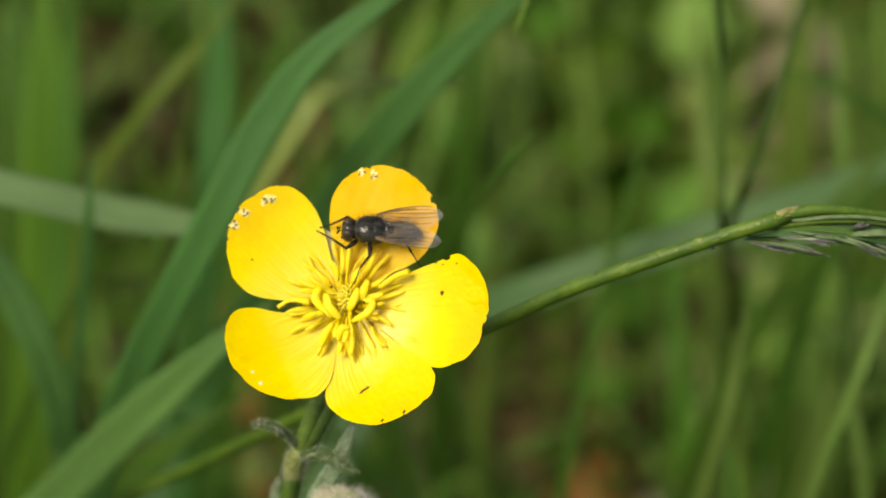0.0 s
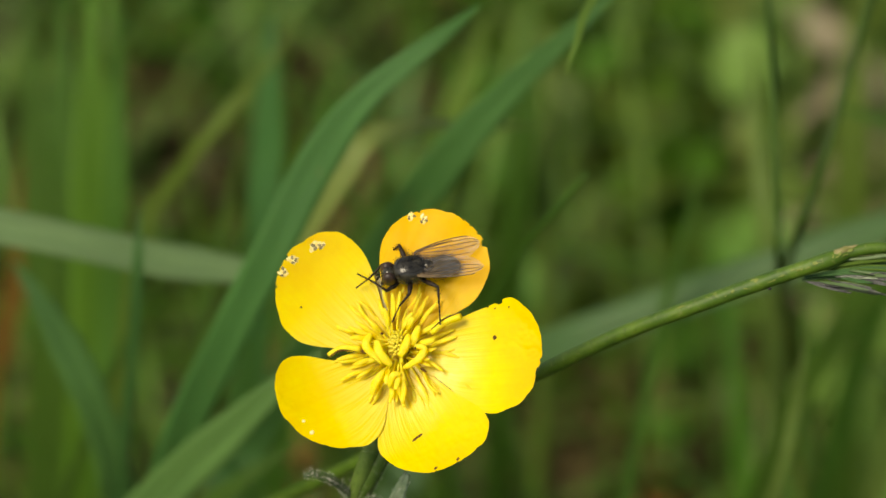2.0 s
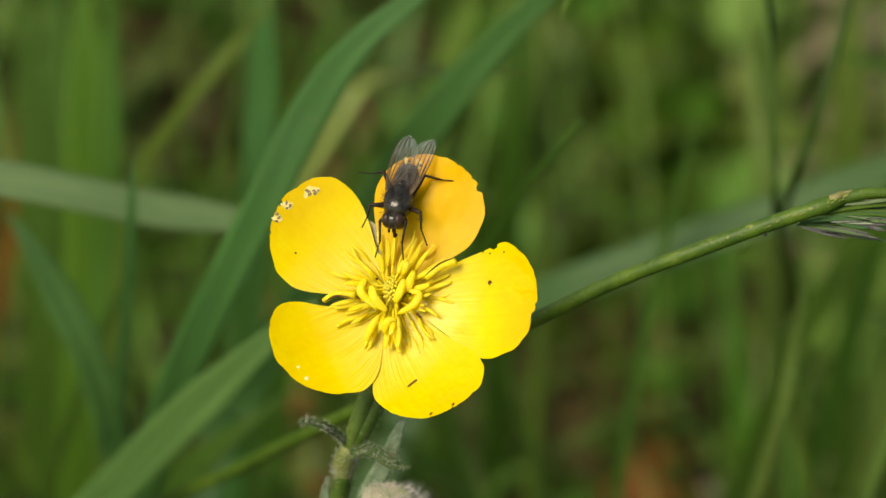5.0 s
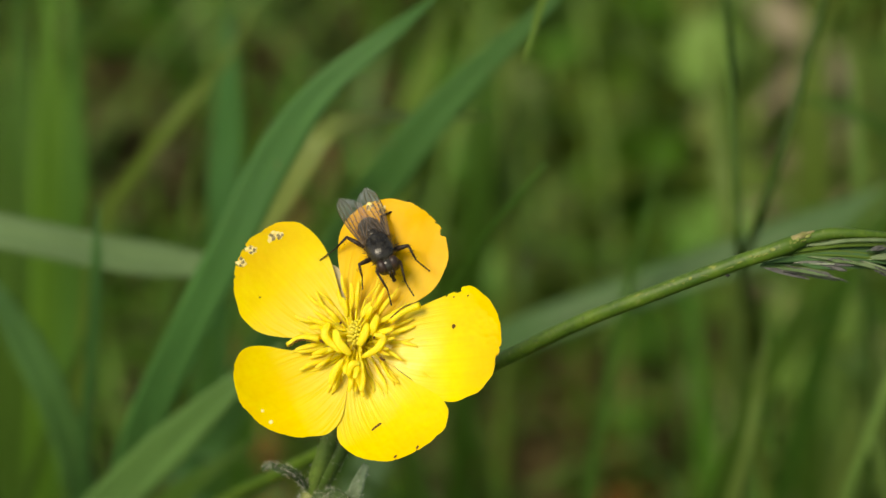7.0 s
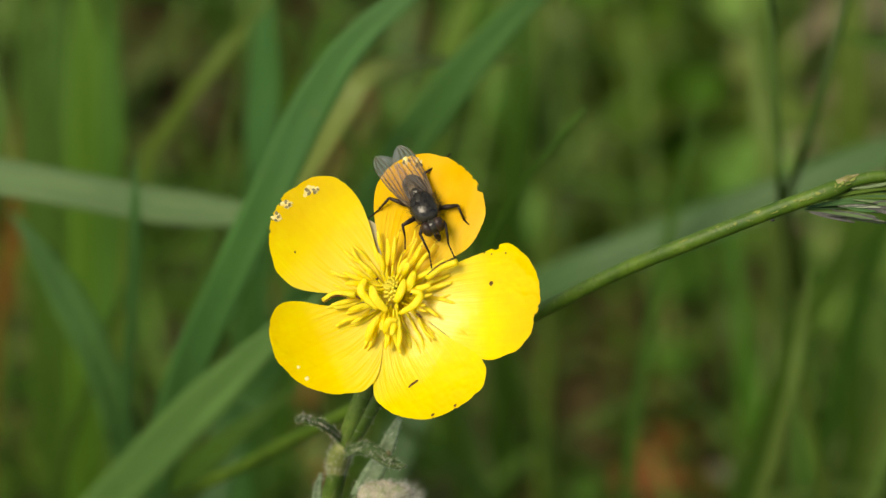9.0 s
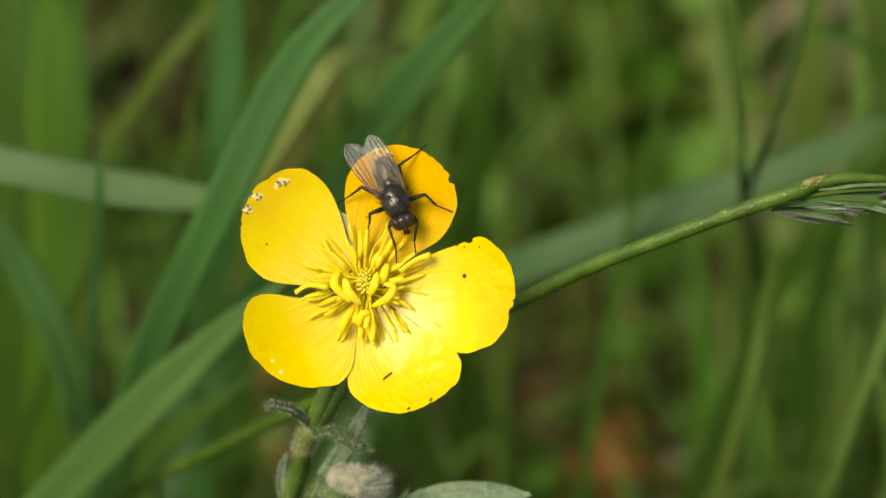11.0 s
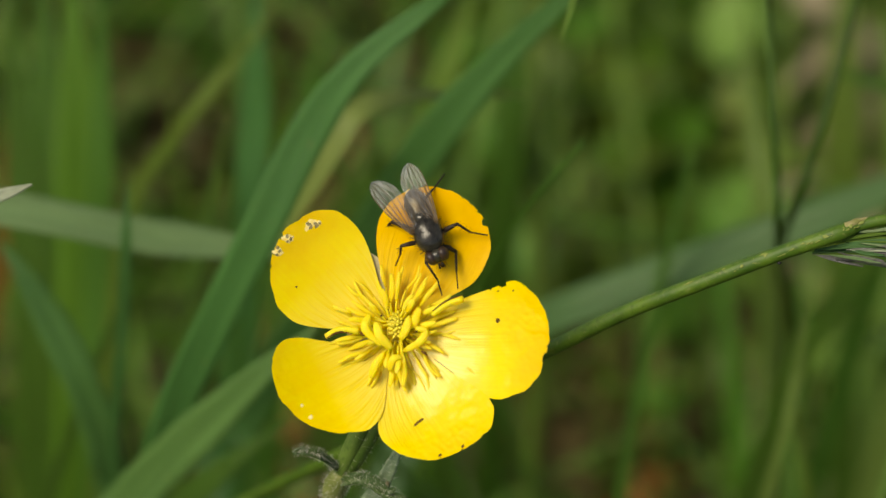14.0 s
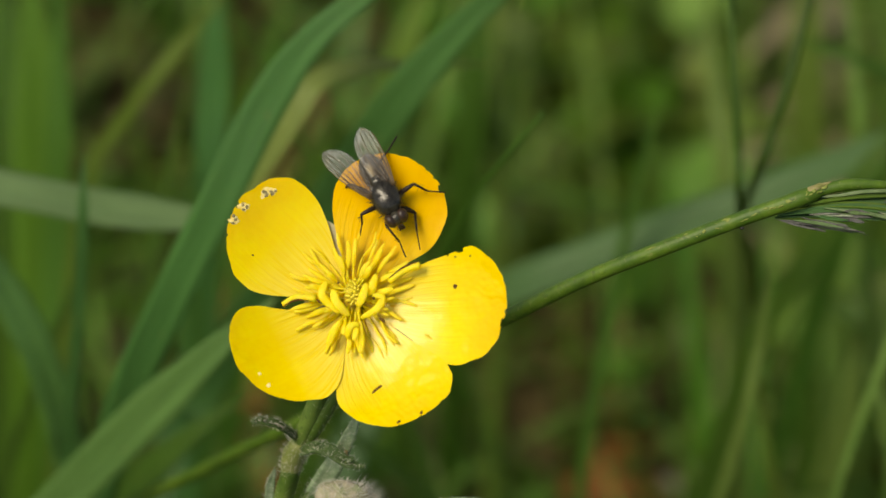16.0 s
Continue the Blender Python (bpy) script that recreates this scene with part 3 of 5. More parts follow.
    for i in range(70):
        f = radians(i * 137.5 + rnd.uniform(-12, 12))
        w = v3((math.cos(f), math.sin(f), 0))
        side = v3((-w.y, w.x, 0)) * rnd.uniform(-0.5, 0.5)
        lift = 0.5 if 35 < math.degrees(f) % 360 < 115 else 0.0
        if i < 14:
            r, up, ln, size = rnd.uniform(1.8, 2.4), rnd.uniform(1.7, 2.2), rnd.uniform(1.3, 2.0), rnd.uniform(0.24, 0.32)
        elif i < 38:
            r, up, ln, size = rnd.uniform(2.1, 3.0), rnd.uniform(1.0, 1.4), rnd.uniform(1.9, 2.9), rnd.uniform(0.19, 0.27)
        else:
            r, up, ln, size = rnd.uniform(2.7, 3.9), rnd.uniform(0.65, 0.9), rnd.uniform(1.7, 2.8), rnd.uniform(0.12, 0.19)
        size *= 0.6 if math.degrees(f) % 360 > 285 else 0.86
        base = heart * 0.55
        c = base + w * r + side * 0.6 + v3((0, 0, up + lift))
        slope = 0.22 if i >= 16 else rnd.uniform(0.0, 0.5)
        tip = c + (w + side * 0.9 + v3((0, 0, slope))).normalized() * ln
        bend = c.lerp(tip, 0.5) + side * rnd.uniform(-0.6, 0.8) + v3((0, 0, rnd.uniform(0.0, 0.2)))
        stamen((base + w * 1.0 + v3((0, 0, 0.5)), base + w * r * 0.7 + side * 0.2 + v3((0, 0, up * 0.9 + lift)), c), (c, bend, tip), size, 0.5)
    # two withered straps in the gaps between petals
    for pts, off in ((((-5.8, 0.2, 1.7), (-4.6, 0.75, 2.0), (-2.9, 0.6, 2.1)), -0.22), (((3.4, 1.9, 2.3), (4.7, 2.8, 2.6), (6.1, 3.25, 2.9)), 0.30)):
        bm = bmesh.new()
        tube(bm, [v3(p) * MM for p in spline(pts, 10)], (0.24 * MM, 0.34 * MM), 8)
        bm.transform(FLOWER)
        strap = part("strap", bm, ANTHER, buttercup, "curled withered yellow stamen")
        bm = bmesh.new()
        tube(bm, [(v3(p) + v3((0.0, off, 0.16))) * MM for p in spline(pts, 10)], lambda s: (0.03 + 0.08 * math.sin(math.pi * s)) * MM, 6)
        bm.transform(FLOWER)
        part("rim", bm, SCORCH, strap, "dark brown dried rim")
    # small dark crumbs caught among the stamens
    for x, y, z, long in ((-2.4, 1.3, 2.4, 0.14), (-0.9, 1.9, 2.6, 0.12), (2.1, 0.5, 2.9, 0.12), (2.7, -1.3, 2.2, 0.34), (-2.6, 0.35, 2.3, 0.3)):
        bm = bmesh.new()
        blob(bm, v3((x, y, z)) * MM, (long * MM, 0.12 * MM, 0.1 * MM), Matrix.Rotation(-0.6, 3, "Z"), 10, 6)
        bm.transform(FLOWER)
        part("crumb", bm, SCORCH, buttercup, "tiny dark brown crumb")
    # sepals behind the petals
    for k in range(5):
        f = radians(105 + 72 * k)
        bm = bmesh.new()
        w = Vector((math.cos(f), math.sin(f), 0))
        far = 7.6 if k == 0 else 4.4
        line = [p * MM for p in spline((w * 1.0 + Vector((0, 0, -0.3)), w * far * 0.6 + Vector((0, 0, 0.45 if k == 0 else -0.5)), w * far + Vector((0, 0, 0.80 if k == 0 else -1.2))), 10)]
        strip(bm, line, 3.0 * MM, Vector((0, 0, 1)), 0.2, taper=lambda s: math.sin(math.pi * min(1, 0.22 + 0.78 * s)) ** 0.7 + 0.02)
        bm.transform(FLOWER)
        part("sepal", bm, SEPAL, buttercup, "pale hairy green sepal")


build_flower()


def build_plant():
    line = spline([(0.2, 0, -1.0), (-0.9, -5.0, -5.0), (-3.3, -11.3, -8), (-4.3, -14.0, -10), (-5.0, -15.9, -12), (-5.3, -17.5, -13), (-6.1, -20.7, -16), (-7.1, -24.1, -19), (-8.3, -27.5, -23), (-14, -60, -46), (-17, -120, -90)], 60)
    line = [p * MM for p in line]
    ground = (Matrix.Translation(-BASE) @ SLANT).inverted() @ Vector((0, 0, -0.004))
    line += spline([line[-1], line[-1].lerp(ground, 0.5) + Vector((0.003, 0, 0)), ground], 10)[1:]
    bm = bmesh.new()
    tube(bm, line, lambda s: (0.80 + 0.09 / (1 + math.exp(-(s - 0.33) * 60))) * MM, 14)
    for v in bm.verts:
        v.co += Vector((1, 1, 0)) * 0.00010 * noise.noise(v.co * 700)
    fur = downy(bm, 3000, 0.6 * MM, 0.008 * MM, 0.6, (0, 0.3, 0.2))
    stem = part("stem", home(bm), STEM, buttercup, "hairy green stalk")
    part("hairs", home(fur), HAIR, stem, "fine white hairs")
    # second, darker stalk beside the first, ending behind the petals
    side = [p * MM for p in spline([(0.2, -7.0, -6.6), (-3.0, -12.6, -8.8), (-4.5, -15.4, -11.4)], 14)]
    bm = bmesh.new()
    tube(bm, side, (0.85 * MM, 0.75 * MM), 10)
    fur = downy(bm, 500, 0.4 * MM, 0.007 * MM)
    stub = part("side_stalk", home(bm), STALK, buttercup, "green hairy side stalk")
    part("hairs", home(fur), HAIR, stub, "fine white hairs")
    # pale swollen joint where the bracts spring
    bm = bmesh.new()
    tube(bm, [p * MM for p in spline([(-4.35, -14.5, -10.2), (-4.8, -15.4, -11.2), (-5.1, -16.3, -12.1), (-5.3, -17.2, -12.8)], 12)], lambda s: (0.80 + 0.26 * math.sin(math.pi * s) ** 0.6) * MM, 14)
    for v in bm.verts:
        v.co += Vector((1, 1, 0)) * 0.00016 * noise.noise(v.co * 900)
    fur = downy(bm, 420, 0.55 * MM, 0.010 * MM, 0.7, (0, 0.3, 0.2))
    joint = part("joint", home(bm), JOINT, buttercup, "pale yellowish swollen joint")
    part("hairs", home(fur), HAIR, joint, "fine white hairs")

    def leaf(name, points, width, material, label, fuzz=0, face=Vector((0, 0.25, 1)), taper=None, fold=0.3, lobes=(), length=0.42, thick=0.009):
        """A leaf or bract, with thin side lobes where given, and its down."""
        b = bmesh.new()
        full = taper or (lambda s: max(0.05, math.sin(math.pi * (0.12 + 0.86 * s)) ** 0.6))
        pts = [p * MM for p in spline(points, 22)]
        strip(b, pts, width * MM, face, fold, thick=0.00014, taper=full)
        for at_s, way, size in lobes:
            o = pts[int(at_s * 22)]
            d = Vector(way) * MM * size
            strip(b, spline([o, o + d * 0.5 + Vector((0, 0, 0.1)) * MM, o + d], 6), width * 0.55 * MM, face, fold, thick=0.00012, taper=full)
        for v in b.verts:
            v.co += Vector((0.3, 0.6, 1)) * (0.00020 * noise.noise(v.co * 1100) + 0.00012 * noise.noise(v.co * 3000))
        fur = downy(b, fuzz, length * MM, thick * MM, 0.8, (0.2, 0.3, 0.3)) if fuzz else None
        ob = part(name, home(b), material, buttercup, label)
        if fur:
            part("hairs", home(fur), HAIR, ob, "fine white hairs")
        return ob

    # bracts at the joint
    leaf("bract", [(-4.9, -14.1, -9.5), (-5.9, -13.0, -8), (-7.2, -12.3, -7), (-8.3, -12.1, -7), (-8.8, -12.3, -7.4)], 0.75, BRACT, "curled dark green hairy bract", 420, fold=0.9,
         lobes=((0.35, (-0.9, 0.5, 0.3), 0.9), (0.6, (-0.7, 0.6, 0.4), 0.8), (0.75, (-0.8, -0.35, 0.4), 0.7)))
    leaf("bract", [(-4.5, -15.4, -10), (-3.2, -14.8, -8), (-1.9, -15.1, -6.5), (-0.4, -16.1, -6), (0.9, -16.3, -5.5)], 1.15, BRACT, "curled dark green hairy bract", 560, fold=0.8,
         lobes=((0.3, (0.6, 0.7, 0.3), 0.9), (0.5, (0.9, -0.5, 0.4), 1.1), (0.7, (0.9, 0.35, 0.4), 0.9)))
    upright = leaf("bract", [(-3.0, -19.5, -12.5), (-2.0, -17.3, -10.5), (-1.0, -15.4, -8.6), (-0.2, -13.5, -7.4), (0.4, -12.2, -6.8)], 2.2, GREY_LEAF, "pale grey-green upright bract", 420,
                   taper=lambda s: max(0.12, 1.0 - 0.72 * s ** 1.1), length=0.4)
    b = bmesh.new()
    blob(b, Vector((-0.6, -15.4, -7.9)) * MM, (0.20 * MM, 0.34 * MM, 0.10 * MM), seg=10, rings=6)
    part("spot", home(b), KNOT, upright, "small orange-brown spot")
    leaf("bract", [(-7.2, -21.9, -17), (-7.2, -20.2, -16), (-7.0, -18.7, -15), (-6.7, -17.4, -14)], 0.8, GREY_LEAF, "pale grey-green upright bract", 260, fold=0.7)
    leaf("bract", [(-5.9, -25.3, -18), (-5.4, -23.3, -16), (-4.3, -20.8, -15), (-3.5, -19.2, -15)], 0.75, STALK, "thin green hairy bract", 320, fold=0.7, length=0.7)
    leaf("bract", [(-3.3, -22.7, -15), (-3.0, -21.0, -14.6), (-3.0, -19.0, -15)], 0.5, STALK_DARK, "thin green bract", 60)
    leaf("leaf", [(-3.0, -25.8, -18), (0.4, -24.2, -14), (3.4, -22.8, -12), (6.8, -21.5, -10), (10.8, -20.9, -9), (14.9, -21.1, -8)], 2.75, GREY_LEAF, "grey-green downy lance-shaped leaf", 1300,
         taper=lambda s: 0.05 + (0.55 + 0.4 * math.sin(math.pi / 2 * min(1, s / 0.62))) * (1 if s < 0.62 else max(0.0, 1 - ((s - 0.62) / 0.38) ** 1.7) ** 0.75), length=0.24, thick=0.011)
    leaf("leaf", [(2.9, -23.7, -13), (6.0, -23.0, -13), (8.6, -23.3, -13), (10.0, -23.6, -13)], 0.5, GREY_LEAF, "narrow grey-green leaflet", 70, length=0.25)
    leaf("bract", [(-0.4, -26.6, -10), (0.6, -25.1, -9.5), (2.1, -23.0, -9), (3.2, -21.3, -8.4), (3.9, -20.1, -8)], 0.95, STALK_DARK, "narrow green pointed bract", 160, fold=0.6,
         taper=lambda s: max(0.1, 1.0 - 0.8 * s ** 3), length=0.3)
    leaf("bract", [(-4.4, -23.6, -14), (-2.9, -23.0, -12.5), (-1.1, -22.4, -11.5), (1.1, -21.6, -11)], 1.5, STALK_DARK, "short green bract under the bud", 160, length=0.35)
    leaf("bract", [(-3.6, -25.0, -15), (-1.9, -24.2, -13), (-0.2, -23.7, -12.5), (1.4, -23.6, -12.5)], 1.3, GREY_LEAF, "short grey-green downy bract", 220, length=0.4)
    leaf("bract", [(-6.6, -26.9, -19), (-5.1, -25.4, -17), (-3.6, -25.1, -16), (-1.6, -25.7, -15)], 1.6, STALK_DARK, "short green bract under the bud", 160, length=0.4)
    b = bmesh.new()
    blob(b, Vector((-4.3, -23.2, -13.5)) * MM, (0.5 * MM, 0.38 * MM, 0.4 * MM), seg=12, rings=8)
    fur = downy(b, 90, 0.5 * MM, 0.012 * MM)
    knot = part("knot", home(b), KNOT, buttercup, "yellowish pink bud joint")
    part("hairs", home(fur), HAIR, knot, "fine white hairs")
    # downy bud: green below, grey wool above
    c = Vector((-0.7, -19.4, -8)) * MM
    tilt = Matrix.Rotation(radians(-14), 3, "Z")
    bm = bmesh.new()
    blob(bm, c, (2.7 * MM, 1.6 * MM, 1.6 * MM), tilt, 28, 18)
    for v in bm.verts:
        v.co += (v.co - c) * (0.25 * noise.noise(v.co * 900) + 0.16 * noise.noise(v.co * 2600))
    fur = downy(bm, 1500, 0.55 * MM, 0.010 * MM, 1.1, (0.6, 0.3, 0))
    bud = part("bud", home(bm), FUZZ, buttercup, "downy pinkish grey flower bud")
    part("hairs", home(fur), WOOL, bud, "short grey wool")
    bm = bmesh.new()
    spots = []
    for _ in range(300):
        d = Vector((abs(random.gauss(0, 1)) + 0.3, random.gauss(0, 1), random.gauss(0.3, 1))).normalized()
        way = (d + Vector((1.0, 0.35, 0))).normalized()
        spots.append((c + tilt @ Vector((d.x * 2.3, d.y * 1.4, d.z * 1.5)) * MM, way))
    hairs(bm, spots, 1.7 * MM, 0.013 * MM, 0.4)
    part("hairs", home(bm), HAIR, bud, "long white silky hairs")
    bm = bmesh.new()
    o = Vector((-2.2, -20.6, -8)) * MM
    blob(bm, o, (1.7 * MM, 0.85 * MM, 1.2 * MM), tilt, 20, 12)
    for v in bm.verts:
        v.co += (v.co - o) * (0.3 * noise.noise(v.co * 900) + 0.15 * noise.noise(v.co * 2600))
    fur = downy(bm, 320, 0.5 * MM, 0.012 * MM, 0.8)
    calyx = part("calyx", home(bm), BUD_GREEN, buttercup, "downy green base of the bud")
    part("hairs", home(fur), HAIR, calyx, "fine white hairs")
    bm = bmesh.new()
    tube(bm, [p * MM for p in spline([(-1.7, -21.4, -14), (-3.6, -23.5, -15.5), (-7.2, -25.5, -21)], 8)], (0.8 * MM, 0.6 * MM), 8)
    part("bud_stalk", home(bm), STALK, buttercup, "green bud stalk")


build_plant()


# ---- grass ----
def root(pts):
    """The way on from a blade's last point down to its root in the ground."""
    a, b = pts[-2], pts[-1]
    d = (b - a).normalized()
    d.z = min(d.z, -0.35)
    far = Vector((d.x, d.y, 0)) / -d.z * b.z * 0.55
    if far.length > 0.12:
        far *= 0.12 / far.length
    foot = Vector((b.x + far.x, b.y + far.y, -0.006))
    return [b.lerp(foot, 0.45) + far * 0.12, foot]


def blade(points, width, material, words, *more):
    """One blade of a tuft, from its tip to its root: points, width, material, label, and a facing and twist where they differ."""
    return points, width, material, words, *more


def tuft(label, *blades):
    """A grass tuft of the given blades."""
    made = []
    for points, width, material, words, *more in blades:
        pts = [at(*p) for p in points]
        pts += root(pts)
        bm = bmesh.new()
        rib = None
        if more == ["round"]:
            tube(bm, spline(pts, 44), (width / 2 * 0.85 * MM, width / 2 * MM), 8)
        else:
            strip(bm, spline(pts, 44), width * MM, SLANT_TURN @ Vector(more[0] if more else (0, 0.2, 1)), 0.25, more[1] if len(more) > 1 else 0.0)
            if width > 2.2 and len(more) < 2:
                rib = bmesh.new()
                front = SLANT_TURN @ Vector(more[0] if more else (0, 0.2, 1))
                tube(rib, [p + front.normalized() * (0.00006 - width * 0.0625 * MM) for p in spline(pts, 44)][3:], (0.02 * width * MM, 0.05 * width * MM), 6)
        made.append((bm, material, words, pts[-1], "stalk" if more == ["round"] else "blade", rib))
    foot = sum((m[3] for m in made), Vector()) / len(made)
    foot.z = 0
    thing = tagged(new("grass_tuft"), label, "grass", "grass tufts in the meadow")
    thing.location = foot
    for bm, material, words, _, name, rib in made:
        bm.transform(Matrix.Translation(-foot))
        blade = part(name, bm, material, thing, words)
        if rib:
            rib.transform(Matrix.Translation(-foot))
            part("midrib", rib, material, blade)


def build_grass():
    across = (0, 0.6, 1)
    tuft("tuft of long arching blue-green grass blades",
        blade([(7.2, 32.4, -60), (3.1, 29.4, -63), (-4.5, 23.7, -66), (-9.9, 16.8, -69), (-14.8, 7.7, -72), (-19.9, -1.3, -78), (-24.7, -9.9, -87), (-28.6, -19.0, -99), (-32.3, -30.0, -114)], 4.2, BLUE_BLADE, "long arching blue-green blade"),
        blade([(22.3, 35.7, -84), (16.9, 31.0, -87), (9.6, 24.6, -93), (3.3, 17.9, -99), (-2.5, 10.5, -108), (-7.9, 2.9, -117), (-14.3, -4.4, -129), (-21.7, -15.6, -144), (-26.9, -27.6, -140)], 4.6, BLUE_BLADE, "broad blue-green blade"),
        blade([(13.0, 22.4, -122), (5.2, 22.3, -112), (0.6, 22.0, -104), (-3.0, 21.4, -100), (-5.5, 20.0, -98), (-7.4, 17.3, -98), (-10.0, 13.4, -100), (-13.4, 8.9, -104), (-18.4, 2.5, -112), (-25.9, -6.8, -135), (-32.0, -19.0, -160)], 2.5, STRAW_GREEN, "yellow-green blade bent over at the top", (0, 0.2, 1), 0.4),
    )
    tuft("leaning blue-green grass blades",
        blade([(-9.5, -2.4, -72), (-14.9, -6.6, -75), (-20.6, -11.6, -80), (-27.1, -17.3, -87), (-34.7, -24.5, -96), (-41.4, -30.9, -108), (-51.1, -40.1, -126)], 4.9, FRESH_BLADE, "broad fresh green blade"),
        blade([(-13.9, -13.0, -105), (-20.4, -17.5, -108), (-27.2, -22.9, -114), (-34.4, -29.3, -123), (-43.0, -37.7, -138)], 3.4, GREEN_BLADE, "green blade"),
    )
    tuft("pale grey-green grass blade lying across", blade([(-5.5, 3.5, -100), (-12.3, 5.3, -98), (-18.5, 6.0, -97), (-24.1, 6.8, -96), (-29.6, 7.7, -95), (-36.3, 9.3, -93), (-43.6, 10.9, -92), (-51.0, 12.2, -92), (-61.7, 11.6, -98), (-71.1, 4.8, -110)], 4.4, GREY_BLADE, "pale grey-green blade", across))
    tuft("upright green grass tuft with wide blades",
        blade([(-29.2, 13.2, -84), (-29.4, 10.2, -84), (-29.7, 6.0, -85), (-30.6, -1.4, -90), (-31.9, -8.9, -96), (-33.7, -19.3, -106), (-35.6, -30.3, -118)], 1.35, BLUE_BLADE, "pointed blue-green blade"),
        blade([(-45.7, 7.4, -112), (-43.1, 3.5, -112), (-40.1, -2.3, -114), (-37.4, -8.8, -117), (-35.7, -16.2, -123), (-35.0, -27.4, -135)], 4.0, FRESH_BLADE, "curved fresh green blade"),
        blade([(-43.7, 44.8, -187), (-43.5, 31.6, -189), (-43.4, 17.7, -193), (-44.3, 2.8, -199), (-45.9, -16.3, -208), (-47.5, -37.0, -222)], 7.0, BRIGHT_BLADE, "wide yellow-green blade"),
        blade([(-49.2, 44.9, -211), (-49.6, 29.7, -213), (-50.5, 10.5, -216), (-50.3, -12.8, -222), (-50.6, -37.8, -234)], 6.0, GREEN_BLADE, "wide green blade"),
        blade([(-39.0, 43.9, -175), (-39.3, 29.7, -178), (-40.0, 16.7, -181), (-41.4, 0.6, -187), (-42.8, -20.3, -194), (-44.0, -35.9, -204)], 3.4, GREEN_BLADE, "green blade"),
        blade([(-52.6, 44.1, -199), (-52.4, 21.7, -204), (-52.3, -1.0, -211), (-53.1, -32.6, -227)], 5.0, GREEN_BLADE, "green blade"),
    )
    tuft("tuft of thin green and pale grass behind",
        blade([(-14.5, 38.1, -150), (-18.3, 31.8, -150), (-22.2, 27.4, -152), (-26.5, 22.7, -154), (-29.9, 18.8, -158), (-35.0, 12.0, -165), (-38.6, -2.2, -175)], 1.7, PALE_BLADE, "pale thin blade"),
        blade([(-19.5, 39.6, -175), (-19.8, 31.0, -176), (-20.4, 21.0, -179), (-21.7, 9.4, -182), (-23.5, -5.3, -189)], 4.2, BLUE_BLADE, "upright blue-green blade"),
        blade([(7.9, 42.6, -222), (5.8, 34.9, -224), (3.2, 27.9, -226), (1.2, 20.9, -229), (-1.3, 12.3, -234), (-4.7, 0.3, -246)], 4.2, PALE_BLADE, "pale green blade"),
        blade([(-5.4, 21.6, -175), (-4.7, 16.6, -176), (-3.0, 11.5, -180), (-1.3, 4.3, -187), (0.0, -5.4, -196)], 2.4, GREEN_BLADE, "short green blade"),
        blade([(14.1, 43.0, -250), (13.6, 34.9, -250), (12.8, 26.0, -252), (11.9, 17.1, -256), (10.7, 7.3, -262), (9.4, -6.1, -272)], 4.5, DARK_BLADE, "broad dark green blade"),
        blade([(-14.0, 39.4, -281), (-17.6, 27.7, -286), (-20.5, 15.7, -293), (-23.6, 0.0, -305)], 5.0, GREEN_BLADE, "green blade"),
    )
    tuft("upright yellow-green grass tuft behind the flower",
        blade([(16.4, 42.0, -260), (16.4, 31.5, -260), (16.2, 21.8, -260), (16.2, 10.4, -262), (15.4, -1.1, -265), (15.1, -12.7, -268), (14.2, -26.2, -274), (13.5, -36.4, -278), (12.5, -48.8, -286)], 2.6, PALE_BLADE, "upright yellow-green stem", "round"),
        blade([(17.9, 15.4, -60), (17.5, 14.9, -60), (15.5, 12.7, -62), (13.5, 10.5, -64), (11.4, 8.0, -68), (8.7, 3.7, -76), (3.5, -5.0, -94), (-4.0, -16.0, -120), (-12.0, -32.0, -150)], 0.55, DARK_BLADE, "thin dark green stalk with a dry tip", "round"),
    )
    tuft("broad grey-green grass blade lying across", blade([(74.7, 18.6, -150), (67.7, 15.4, -150), (58.1, 11.6, -150), (47.7, 7.6, -150), (37.4, 4.3, -152), (27.0, 0.8, -153), (16.7, -2.9, -156), (6.9, -7.7, -165), (-1.4, -15.9, -156)], 4.9, SOFT_BLADE, "broad soft grey-green blade", (0, 0.5, 1)))
